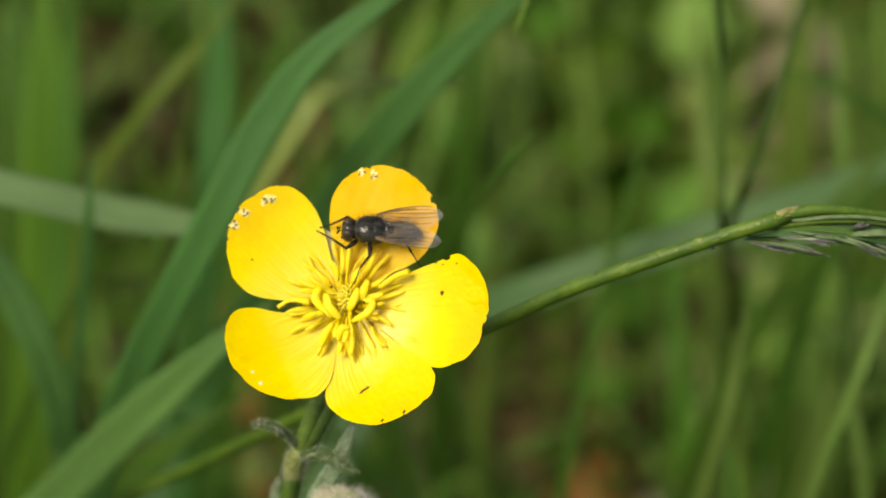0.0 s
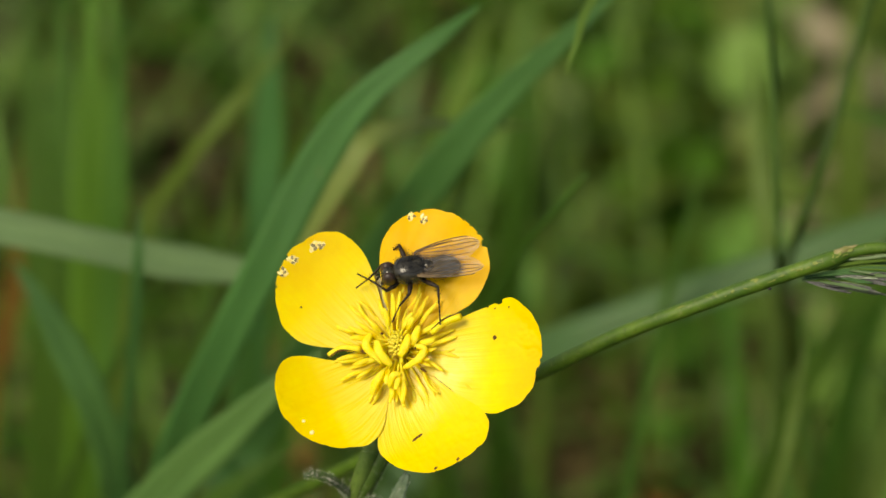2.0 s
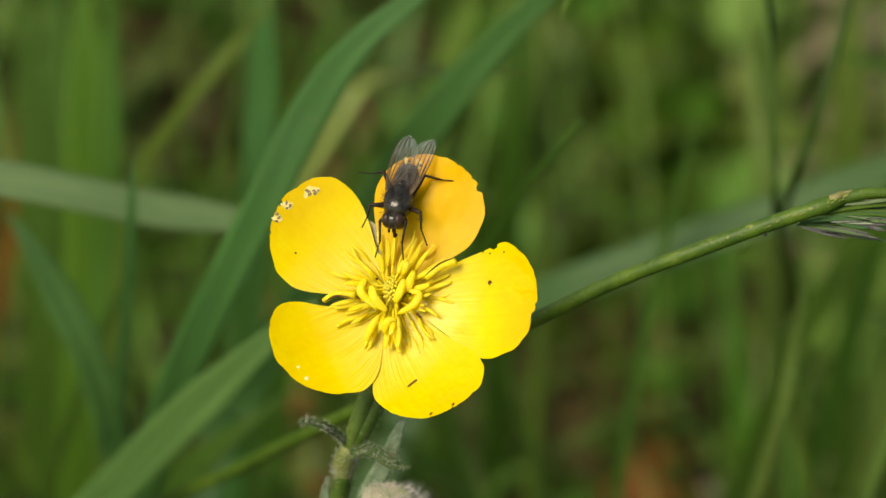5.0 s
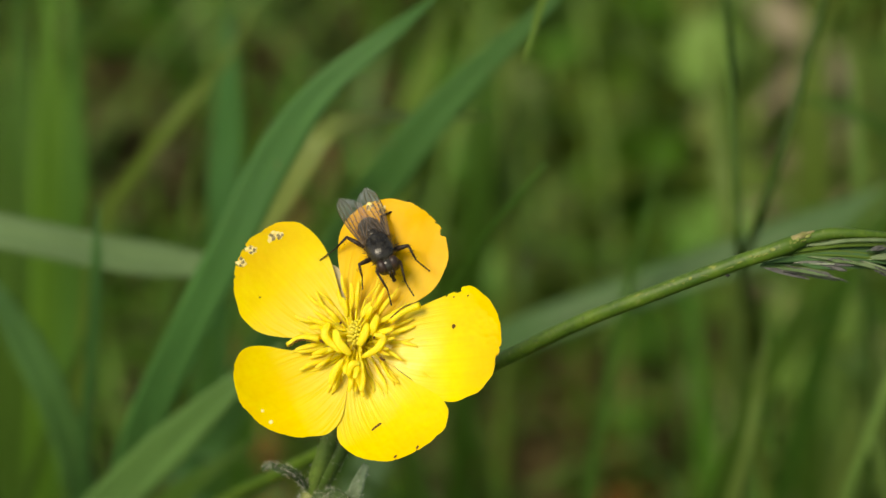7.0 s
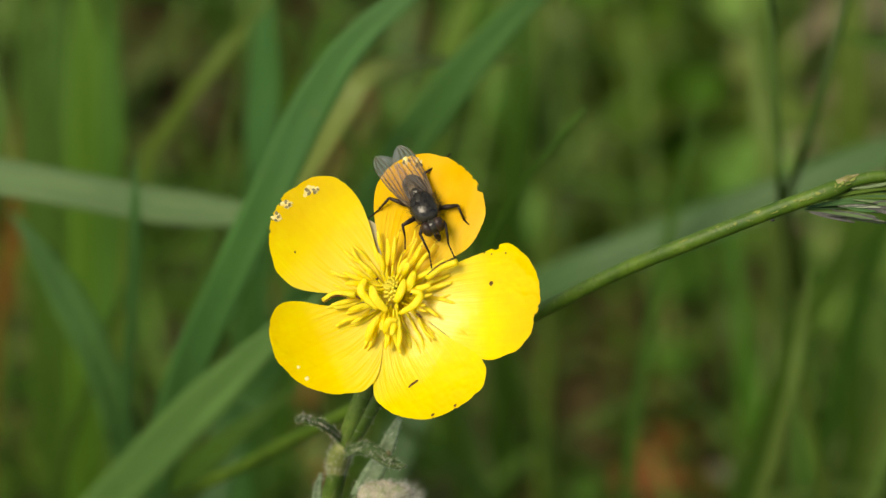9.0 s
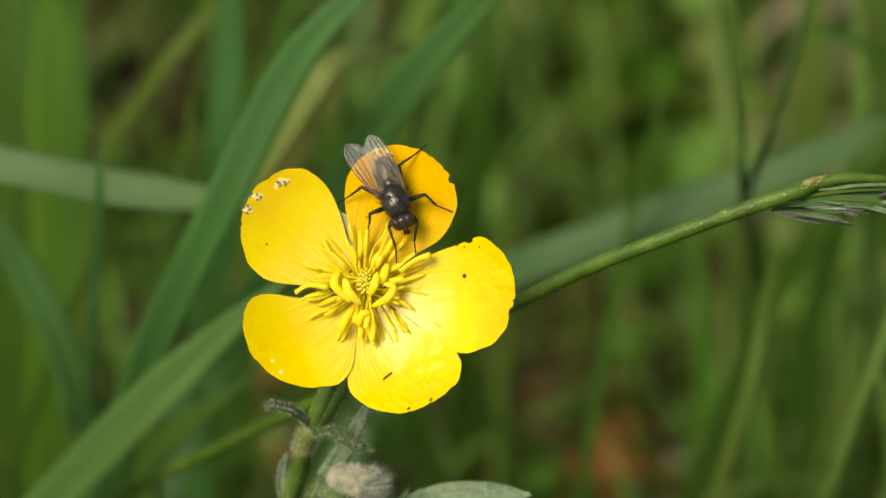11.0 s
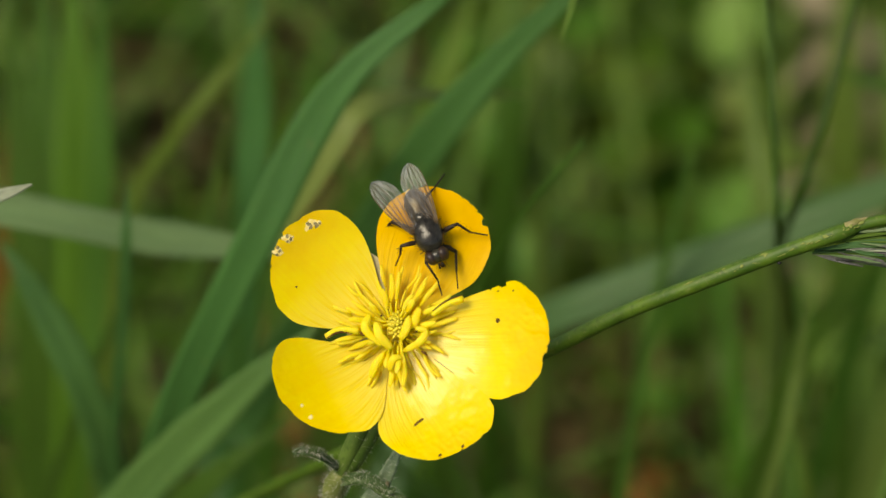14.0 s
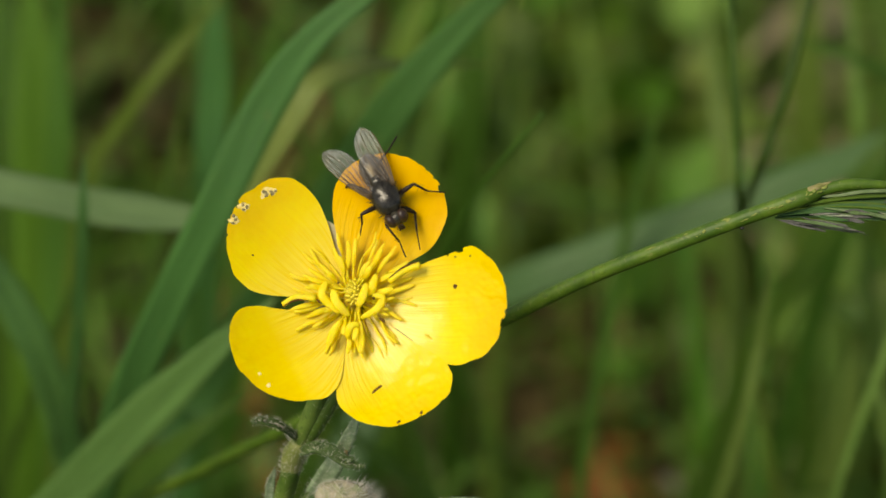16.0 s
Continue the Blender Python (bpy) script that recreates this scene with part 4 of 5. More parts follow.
    tuft("pale narrow grass blades leaning over",
        blade([(42.9, -1.5, -107), (42.5, -5.7, -108), (41.8, -10.1, -110), (40.6, -15.8, -112), (39.1, -21.7, -116), (37.0, -29.0, -122), (35.2, -35.3, -128)], 1.35, LIGHT_BLADE, "pale green narrow blade"),
        blade([(60.2, 6.0, -100), (57.8, -1.7, -100), (55.6, -8.4, -100), (53.6, -14.0, -102), (51.6, -19.6, -105), (49.6, -26.7, -110), (47.8, -34.9, -118)], 1.1, LIGHT_BLADE, "pale green narrow blade"),
        blade([(44.2, -12.0, -148), (44.7, -18.3, -150), (45.7, -25.3, -153), (47.1, -31.7, -156), (48.7, -39.1, -162)], 1.3, PALE_BLADE, "pale green narrow blade"),
        blade([(56.4, -13.4, -140), (57.8, -16.8, -140), (58.8, -21.6, -142), (59.7, -29.4, -146)], 1.6, LIGHT_BLADE, "pale narrow blade"),
        blade([(70.0, -35.4, -170), (63.9, -36.2, -170), (56.8, -37.2, -170), (48.5, -38.6, -172), (42.2, -40.9, -174), (36.0, -45.0, -180)], 3.0, GREEN_BLADE, "green blade lying low"),
        blade([(58.0, -31.5, -190), (51.4, -32.0, -190), (40.4, -33.8, -190), (31.7, -37.0, -192), (24.3, -42.1, -196)], 1.6, PALE_BLADE, "pale narrow blade lying low"),
    )
    tuft("upright pale grass tuft in the distance",
        blade([(47.5, 48.0, -281), (48.5, 32.7, -284), (49.3, 15.7, -288), (50.3, -6.9, -296), (51.2, -28.2, -305)], 2.0, PALE_BLADE, "pale upright blade"),
        blade([(74.0, 49.3, -329), (73.5, 32.9, -331), (73.5, 14.7, -336), (74.0, -7.6, -345)], 3.4, PALE_BLADE, "pale upright blade"),
        blade([(63.2, 17.8, -140), (59.9, 13.0, -141), (56.0, 7.6, -143), (52.3, 1.5, -148), (47.9, -5.5, -154), (43.6, -14.8, -163)], 3.0, GREEN_BLADE, "green leaning blade"),
    )
    tuft("two dark green grass stalks crossing",
        blade([(37.4, 44.0, -84), (38.1, 29.8, -85), (38.4, 22.8, -85), (38.5, 16.7, -85), (38.7, 11.5, -86), (38.9, 6.7, -90), (42.5, 2.5, -140), (48.5, -1.0, -210), (54.5, -9.0, -280)], 0.95, DARK_BLADE, "upright dark green stalk", "round"),
        blade([(52.0, 43.0, -88), (47.4, 28.7, -90), (45.8, 23.3, -90), (44.4, 18.5, -90), (42.8, 13.7, -91), (41.3, 9.0, -96), (43.0, 4.0, -150), (49.0, -2.0, -230), (54.0, -14.0, -300)], 1.1, DARK_BLADE, "slanting dark green stalk", "round"),
    )
    tuft("light green upright grass tuft",
        blade([(41.9, 34.0, -190), (42.3, 26.6, -190), (42.9, 19.3, -190), (43.4, 12.0, -190), (44.1, 4.7, -193), (45.4, -7.2, -202), (46.7, -24.5, -220)], 2.3, LIGHT_BLADE, "light green upright blade"),
        blade([(58.2, 33.0, -170), (58.7, 25.4, -170), (59.0, 18.3, -170), (59.3, 11.3, -172), (59.5, 3.5, -176), (61.6, -7.5, -190), (63.0, -24.9, -220)], 1.4, LIGHT_BLADE, "light green thin upright blade"),
    )
    tuft("broad pale green grass in the distance",
        blade([(69.2, 53.2, -360), (68.9, 37.9, -361), (68.5, 22.8, -364), (68.4, 5.5, -370), (68.8, -14.0, -380)], 7.0, PALE_BLADE, "pale green broad blade"),
        blade([(81.5, 51.8, -340), (80.7, 37.0, -341), (80.6, 22.3, -344), (80.6, 5.5, -350), (81.1, -21.2, -360)], 6.0, PALE_BLADE, "pale green broad blade"),
    )
    tuft("green leaning grass behind the seed head",
        blade([(66.9, 15.7, -170), (64.2, 13.6, -171), (61.5, 10.0, -173), (58.5, 3.5, -180), (55.7, -5.3, -190)], 2.6, GREEN_BLADE, "green leaning blade"),
        blade([(49.0, 26.0, -150), (52.6, 24.3, -151), (57.5, 22.6, -152), (64.1, 18.9, -156), (72.1, 10.6, -165)], 1.3, GREEN_BLADE, "thin green blade lying across"),
    )
    tuft("light green broad-bladed grass tuft",
        blade([(69.5, -6.4, -260), (68.0, -14.7, -262), (65.9, -23.2, -266), (62.5, -35.4, -276)], 4.0, LIGHT_BLADE, "light green broad blade"),
        blade([(71.4, 3.6, -300), (69.1, -3.5, -303), (67.7, -12.4, -308), (67.5, -25.1, -316)], 4.0, LIGHT_BLADE, "light green broad blade"),
    )
    tuft("green upright grass in the distance",
        blade([(62.9, -1.6, -281), (61.4, -10.2, -284), (60.9, -20.6, -288), (61.2, -36.7, -298)], 4.0, GREEN_BLADE, "green upright blade"),
    )
    tuft("dead orange-brown grass blade", blade([(-57.7, 26.1, -240), (-57.9, 19.8, -241), (-58.3, 11.9, -243), (-60.0, 4.8, -247), (-63.2, -6.4, -255)], 3.2, RUST_BLADE, "dry orange-brown blade"))
    tuft("drooping grass blade with a dry orange tip", blade([(15.5, 24.4, -40), (16.0, 25.7, -40), (16.7, 27.7, -41), (18.1, 31.4, -44), (23.1, 38.1, -52), (39.0, 44.8, -70), (66.1, 43.7, -100), (87.6, 26.6, -140)], 0.8, PALE_BLADE, "narrow pale blade"))
    tuft("short pale grass blade near the soil", blade([(-30.3, -26.7, -135), (-27.3, -30.7, -138), (-24.0, -35.4, -142), (-20.8, -40.2, -128)], 3.0, PALE_BLADE, "pale green blade"))
build_grass()


def build_thin_grass():
    """Loose tufts of thin blades and stalks standing farther back."""
    rnd = random.Random(23)
    for words, mats, ax in (("thin green grass blades standing in the meadow", (GREEN_BLADE, DARK_BLADE, GREEN_BLADE), (-42, -24)), ("thin pale and green grass blades in the meadow", (PALE_BLADE, GREEN_BLADE, DARK_BLADE), (-26, -4)),
                            ("thin dark green grass blades behind the flower", (DARK_BLADE, GREEN_BLADE, GREEN_BLADE), (4, 22)), ("thin mixed grass blades in the meadow", (GREEN_BLADE, LIGHT_BLADE, DARK_BLADE), (20, 42))):
        blades = []
        for _ in range(9 if ax[0] < 0 else 4):
            c = rnd.uniform(-290, -120)
            k = 1 - c / 390
            a, top, lean = rnd.uniform(*ax), rnd.uniform(-20, 30), rnd.gauss(0, 10)
            pts = [((a + lean * (1 - u) ** 1.6) * k, (top + (-34 - top) * u) * k, c - 30 * u) for u in (0, 0.2, 0.4, 0.6, 0.8, 1)]
            blades.append((pts, rnd.uniform(0.7, 1.6), rnd.choice(mats), "thin grass blade", (rnd.uniform(-0.6, 0.6), 0.2, 1), rnd.uniform(-0.6, 0.6)))
        tuft(words, *blades)


build_thin_grass()


def build_swaying_grass():
    """A pale grass tip that the wind brings into view."""
    pts = [at(*p) for p in ((-29.6, 11.7, -14), (-32.2, 10.8, -14), (-36.2, 9.6, -14), (-43.6, 7.1, -16), (-56.3, 0.3, -24), (-66.7, -12.6, -40))]
    pts += root(pts)
    foot = pts[-1].copy()
    foot.z = 0
    bm = bmesh.new()
    strip(bm, spline(pts, 40), 1.15 * MM, SLANT_TURN @ Vector((0, 0.5, 1)), 0.6, taper=lambda s: min(1.0, 0.08 + 7 * s))
    bm.transform(Matrix.Translation(-foot))
    thing = tagged(new("swaying_grass"), "pale grass blade swaying in the wind", "grass")
    thing.location = foot
    part("blade", bm, SILVER_BLADE, thing, "silvery pale green blade")
    bm = bmesh.new()
    tube(bm, [p - foot for p in spline([pts[3], pts[4] + Vector((0.004, 0, 0)), pts[-1]], 20)], (0.5 * MM, 0.7 * MM), 8)
    part("stalk", bm, STALK, thing, "green stalk")
    return thing


swaying_grass = build_swaying_grass()


def build_seed_grass():
    """The flowering grass whose stalk leans across beside the buttercup."""
    thing = tagged(new("flowering_grass"), "green grass stalk with a leaf and a purple-grey seed head", "grass")
    pts = [at(*p) for p in ((40.1, 6.7, -3.2), (37.2, 5.7, -3), (32.8, 4.3, -4), (26.2, 2.0, -6), (19.7, -0.4, -9), (13.5, -3.3, -13), (4.1, -8.0, -26), (-6.3, -13.6, -48), (-12.8, -17.0, -66), (-18.9, -20.3, -82), (-26.0, -23.8, -96), (-35.1, -28.9, -108), (-46.3, -33.8, -116), (-59.4, -39.4, -128))]
    foot = Vector((pts[-1].x - 0.05, pts[-1].y + 0.03, -0.004))
    pts += [pts[-1].lerp(foot, 0.45) + Vector((-0.004, 0, 0)), foot]
    thing.location = foot
    back = Matrix.Translation(-foot)
    line = spline(pts, 90)
    bm = bmesh.new()
    tube(bm, line, lambda s: (0.68 - 0.20 * math.exp(-(s / 0.02) ** 2) + 0.07 * math.exp(-((s - 0.055) / 0.018) ** 2)) * MM, 14)
    bm.transform(back)
    stem = part("stem", bm, GRASS_STEM, thing, "smooth green grass stalk with pale flecks")
    rnd = random.Random(8)
    for i in range(22):
        bm = bmesh.new()
        s = rnd.uniform(0.5, 33) * rnd.uniform(0.4, 1)
        k = int(s)
        p = line[k].lerp(line[k + 1], s - k)
        d = (line[k + 1] - line[k]).normalized()
        w = (SLANT_TURN @ Vector((0, rnd.uniform(-0.3, 1.0), 1))).normalized()
        w = (w - d * w.dot(d)).normalized()
        blob(bm, (0, 0, 0), (rnd.uniform(0.12, 0.5) * MM, rnd.uniform(0.05, 0.13) * MM, 0.03 * MM), seg=10, rings=5)
        for v in bm.verts:
            v.co += Vector((0.3, 1, 0)) * 0.00018 * noise.noise(v.co * 4000 + Vector((i, 0, 0)))
        m = Matrix((d, w.cross(d), w)).transposed().to_4x4()
        bm.transform(back @ Matrix.Translation(p + w * 0.685 * MM) @ m)
        part("fleck", bm, FLECK, stem, "pale fleck")
    bm = bmesh.new()
    tube(bm, spline([at(*(38.6, 6.4, -2.8)), at(*(39.5, 6.85, -2.8)), at(*(40.5, 7.15, -2.9))], 8), lambda s: (0.44 - 0.34 * s) * MM, 12)
    for v in bm.verts:
        v.co += Vector((1, 1, 1)) * 0.0001 * noise.noise(v.co * 2500)
    bm.transform(back)
    part("node", bm, TORN, thing, "torn brownish sheath edge at the joint")
    bm = bmesh.new()
    o = at(*(32.7, 3.5, -2))
    blob(bm, o, (0.2 * MM, 0.14 * MM, 0.12 * MM), seg=8, rings=6)
    bm.transform(back)
    part("fleck", bm, BRISTLE, stem, "tiny black crumb")
    # bundle of slender leaves beyond the joint
    def sheath(pts, w, mat, label):
        bm = bmesh.new()
        run = spline([at(*p) for p in pts], 24)
        if mat == GRASS_STEM:
            tube(bm, run, lambda s: (0.44 + 0.1 * math.sin(9 * s)) * MM, 10)
        else:
            strip(bm, run, w * MM, SLANT_TURN @ Vector((0, 0.4, 1)), 0.6)
        bm.transform(back)
        part("sheath", bm, mat, thing, label)

    sheath([(39.2, 6.4, -3.1), (41.8, 6.95, -3), (44.8, 6.85, -3), (48.5, 6.4, -4), (53.2, 5.3, -5), (60.7, 2.0, -8)], 1.05, GRASS_STEM, "slender green sheath")
    sheath([(38.4, 6.0, -3.5), (40.8, 6.0, -3), (43.8, 6.3, -2.6), (47.9, 6.1, -3), (53.2, 4.9, -5), (60.1, 1.5, -8)], 0.28, PALE_GLUME, "pale green leaf")
    sheath([(35.9, 4.5, -4), (38.8, 4.8, -3.4), (42.3, 4.9, -3), (46.3, 4.5, -3), (52.0, 3.3, -4), (57.3, 1.1, -6)], 0.7, SOFT_BLADE, "narrow green leaf")
    sheath([(36.3, 4.9, -3.6), (39.3, 5.5, -3.2), (43.3, 5.9, -2.9), (47.9, 5.7, -3.4), (53.2, 4.5, -5), (59.6, 1.3, -8)], 0.32, PALE_BLADE, "pale green leaf")
    sheath([(35.7, 4.3, -4.4), (39.3, 4.5, -4.2), (42.9, 4.3, -4), (46.9, 3.9, -4), (52.6, 2.7, -5)], 0.8, SOFT_BLADE, "narrow green leaf")
    sheath([(39.8, 5.0, -3), (42.3, 4.6, -2.6), (44.8, 4.1, -2.4), (47.8, 3.2, -2.6), (52.0, 2.0, -4)], 0.3, PALE_GLUME, "pale green leaf")
    sheath([(37.4, 5.5, -4), (40.8, 5.7, -3.6), (44.4, 5.7, -3.4), (48.5, 5.4, -4), (53.8, 4.1, -6), (59.6, 1.1, -8)], 1.2, SOFT_BLADE, "narrow green leaf")
    sheath([(36.8, 5.1, -4), (39.8, 5.3, -3.4), (43.3, 5.1, -3), (46.3, 4.7, -3), (51.0, 4.1, -4), (57.3, 1.8, -6)], 0.55, PALE_BLADE, "pale green leaf")
    sheath([(39.1, 5.3, -4.4), (42.4, 5.3, -4.2), (45.9, 5.1, -4), (50.1, 4.5, -5), (56.4, 2.3, -7)], 1.2, SOFT_BLADE, "narrow green leaf")
    sheath([(44.8, 4.6, -3), (46.8, 4.8, -2.6), (49.4, 4.6, -3), (55.2, 2.5, -5)], 0.6, PALE_GLUME, "pale green leaf")
    # spikelets under the leaves, in slim pointed glumes
    rows = [((35.5, 4.2, -3.2), (40.6, 3.0, -2.4)), ((37.0, 4.1, -2.8), (43.0, 2.6, -2)), ((37.8, 4.3, -3.2), (42.0, 3.3, -2)), ((38.4, 4.5, -3), (42.5, 4.1, -2)), ((40.7, 4.3, -2.6), (43.9, 3.8, -1.6)),
            ((41.5, 4.7, -2.4), (43.8, 4.1, -1.4)), ((44.3, 4.6, -2.6), (47.8, 2.9, -2)), ((44.8, 4.3, -2.6), (48.4, 2.7, -2)), ((44.8, 5.3, -2.4), (46.8, 5.7, -2)), ((47.1, 4.0, -3), (51.3, 2.4, -2)), ((49.5, 3.5, -4), (54.5, 1.5, -3))]
    for a, b in rows:
        pa, pb = at(*a), at(*b)
        spike = None
        for j in range(8):
            bm = bmesh.new()
            start = pa.lerp(pb, rnd.uniform(0, 0.35))
            stop = pa.lerp(pb, rnd.uniform(0.7, 1.0))
            off = SLANT_TURN @ Vector((rnd.uniform(-0.2, 0.2), rnd.uniform(-0.26, 0.26), rnd.uniform(-0.25, 0.25))) * MM
            wide = rnd.uniform(0.12, 0.34)
            strip(bm, spline((start, start.lerp(stop, 0.5) + off * 0.9, stop + off * 1.3), 9), wide * MM, SLANT_TURN @ Vector((rnd.uniform(-0.5, 0.5), rnd.uniform(-0.2, 0.7), 1)), 0.55,
                  taper=lambda s: 0.04 + math.sin(math.pi * min(1, 0.03 + s * 0.95)) ** 0.8, thick=0.00004)
            if j % 3 == 0:
                tube(bm, [stop + off * 1.3, stop + off * 1.5 + (pb - pa) * rnd.uniform(0.12, 0.3)], (0.035 * MM, 0.012 * MM), 5)
            bm.transform(back)
            if spike is None:
                spike = part("spikelet", bm, GLUME, thing, "purple-grey spikelet")
            else:
                part("glume", bm, rnd.choice((GLUME, GLUME, PALE_GLUME, GRASS_STEM, SILVER_BLADE, GLUME)) if wide < 0.2 else rnd.choice((GLUME, SOFT_BLADE, GREY_BLADE, GLUME)), spike)
    return thing


flowering_grass = build_seed_grass()


# ---- fly ----
def build_fly():
    fly = tagged(new("fly"), "dark grey bristly fly with smoky wings on the flower", "fly")
    v = mmv
    bm = bmesh.new()
    blob(bm, v(0, 0, 0), v(1.65, 1.26, 1.15), seg=28, rings=18)
    for p in bm.verts:
        # squarer shoulders than an egg
        n = Vector((p.co.x / 1.65, p.co.y / 1.26, p.co.z / 1.15)) / MM
        n = Vector([math.copysign(abs(q) ** 0.82, q) for q in n])
        p.co = Vector((n.x * 1.62, n.y * 1.28, n.z * 1.14)) * MM
        x, y, z = p.co / MM
        # cross furrow on the back and a flatter underside
        p.co.z -= 0.07 * MM * math.exp(-((x + 0.25) / 0.13) ** 2) * max(0, z)
        if z < -0.6:
            p.co.z = (-0.6 + (z + 0.6) * 0.6) * MM
    thorax = part("thorax", bm, FLY_BODY, fly, "shiny dark grey thorax")
    bm = bmesh.new()
    blob(bm, v(-1.5, 0, 0.48), v(0.55, 0.68, 0.42), seg=16, rings=10)
    part("scutellum", bm, FLY_BODY, thorax)
    bm = bmesh.new()
    rnd = random.Random(3)
    spots = []
    for sx in (-1.9, -1.3, -0.8, -0.3, 0.2, 0.7, 1.1):
        for sy in (-0.75, -0.3, 0.3, 0.75):
            k = max(0.05, 1 - (sx / 1.75) ** 2 - (sy / 1.25) ** 2)
            spots.append((v(sx, sy, 1.05 * math.sqrt(k)), Vector((-0.6, sy * 0.5, 1))))
    for _ in range(260):
        f, g = rnd.uniform(0, 6.28), rnd.uniform(-0.3, 1.3)
        n = Vector((math.cos(f) * math.cos(g), math.sin(f) * math.cos(g), math.sin(g)))
        spots.append((Vector((n.x * 1.55, n.y * 1.18, n.z * 1.1)) * MM, n + Vector((-0.5, 0, 0.2))))
    hairs(bm, spots, 0.75 * MM, 0.017 * MM, 0.25)
    part("bristles", bm, BRISTLE, thorax, "stiff black bristles")
    bm = bmesh.new()
    blob(bm, v(-2.65, 0, -0.25), v(1.75, 1.08, 0.78), seg=28, rings=18)
    for p in bm.verts:
        x = p.co.x / MM
        ring = 0.04 * math.cos((x + 3) * 6.0)
        p.co.y *= 1 + ring
        p.co.z -= 0.10 * MM * max(0, -x - 3.5)
    abdomen = part("abdomen", bm, FLY_BELLY, fly, "dark grey ringed abdomen")
    bm = bmesh.new()
    spots = []
    for _ in range(120):
        f, g = rnd.uniform(0, 6.28), rnd.uniform(-0.4, 1.2)
        n = Vector((math.cos(f) * math.cos(g), math.sin(f) * math.cos(g), math.sin(g)))
        spots.append((Vector((-2.65 + n.x * 1.75, n.y * 1.08, -0.25 + n.z * 0.78)) * MM, n + Vector((-0.9, 0, 0))))
    hairs(bm, spots, 0.5 * MM, 0.014 * MM, 0.1)
    part("bristles", bm, BRISTLE, abdomen, "fine black bristles")
    bm = bmesh.new()
    blob(bm, v(1.98, 0, -0.2), v(0.66, 0.90, 0.84), seg=22, rings=14)
    tube(bm, [v(1.1, 0, -0.1), v(1.9, 0, -0.2)], (0.62 * MM, 0.55 * MM), 12)
    head = part("head", bm, FLY_BODY, fly, "dark grey head")
    for s in (1, -1):
        bm = bmesh.new()
        blob(bm, v(2.02, 0.54 * s, -0.08), v(0.63, 0.50, 0.80), Matrix.Rotation(radians(-14 * s), 3, "Z"), 20, 14)
        part("eye", bm, FLY_EYE, head, "dark red-brown compound eye")
        bm = bmesh.new()
        tube(bm, [v(2.72, 0.13 * s, 0.05), v(2.95, 0.18 * s, -0.12), v(3.0, 0.2 * s, -0.4)], (0.09 * MM, 0.11 * MM), 6)
        tube(bm, [v(2.93, 0.18 * s, -0.1), v(3.2, 0.32 * s, 0.12)], (0.025 * MM, 0.008 * MM), 5)
        part("antenna", bm, FLY_LEG, head)
    bm = bmesh.new()
    tube(bm, spline((v(2.3, 0, -0.7), v(2.45, 0, -1.05), v(2.5, 0, -1.5)), 6), (0.20 * MM, 0.15 * MM), 8)
    blob(bm, v(2.5, 0, -1.6), v(0.24, 0.2, 0.12), seg=10, rings=6)
    part("proboscis", bm, FLY_LEG, head, "brown mouthparts")
    bm = bmesh.new()
    spots = [(v(2.3, y, 0.62), Vector((0.7, y, 0.8))) for y in (-0.4, -0.25, 0.25, 0.4)] + [(v(2.7, y, -0.5), Vector((1, y, -0.4))) for y in (-0.4, -0.2, 0.2, 0.4)]
    hairs(bm, spots, 0.6 * MM, 0.014 * MM, 0.1)
    part("bristles", bm, BRISTLE, head, "fine black bristles")

    # wings: each in its own space, x outwards along the wing from its hinge
    wings = []
    for s in (1, -1):
        def outline(x):
            lead = 0.28 + 0.34 * math.sin(math.pi * x) ** 0.8
            trail = -0.18 - 1.38 * math.sin(math.pi * min(1.0, x * 0.78 + 0.02)) ** 1.1
            if x > 0.80:
                k = math.sqrt(max(0, 1 - ((x - 0.80) / 0.20) ** 2))
                mid = -0.42
                lead, trail = mid + (lead - mid) * k, mid + (trail - mid) * k
            return lead, trail

        def spot(x, f):
            lead, trail = outline(x)
            y = lead + (trail - lead) * f
            z = 0.10 * math.sin(math.pi * x) + 0.06 * math.sin(f * 9) * (1 - x) - 0.25 * f * x
            return Vector((x * 5.95, -s * y, z)) * MM

        bm = bmesh.new()
        uv = bm.loops.layers.uv.verify()
        nx, ny = 30, 12
        grid = [[bm.verts.new(spot(i / nx * 0.999, j / ny)) for j in range(ny + 1)] for i in range(nx + 1)]
        for i in range(nx):
            for j in range(ny):
                ij = [(i, j), (i + 1, j), (i + 1, j + 1), (i, j + 1)]
                f = bm.faces.new([grid[a][b] for a, b in ij])
                for loop, (a, b) in zip(f.loops, ij):
                    loop[uv].uv = (a / nx, b / ny)
        wing = part("wing", bm, WING, fly, "clear smoky wing with dark veins")
        up = Vector((0, 0, 0.02 * MM))
        for f0, f1, x1, r in ((0.0, 0.0, 0.86, 0.070), (0.06, 0.10, 0.62, 0.055), (0.10, 0.16, 0.98, 0.050), (0.18, 0.36, 0.98, 0.048), (0.30, 0.60, 0.96, 0.045), (0.42, 0.84, 0.80, 0.042), (0.6, 0.97, 0.55, 0.036)):
            bm = bmesh.new()
            tube(bm, [spot(0.02 + (x1 - 0.02) * i / 12, f0 + (f1 - f0) * (i / 12) ** 0.8) + up for i in range(13)], (r * MM, r * 0.5 * MM), 5)
            part("vein", bm, VEIN, wing)
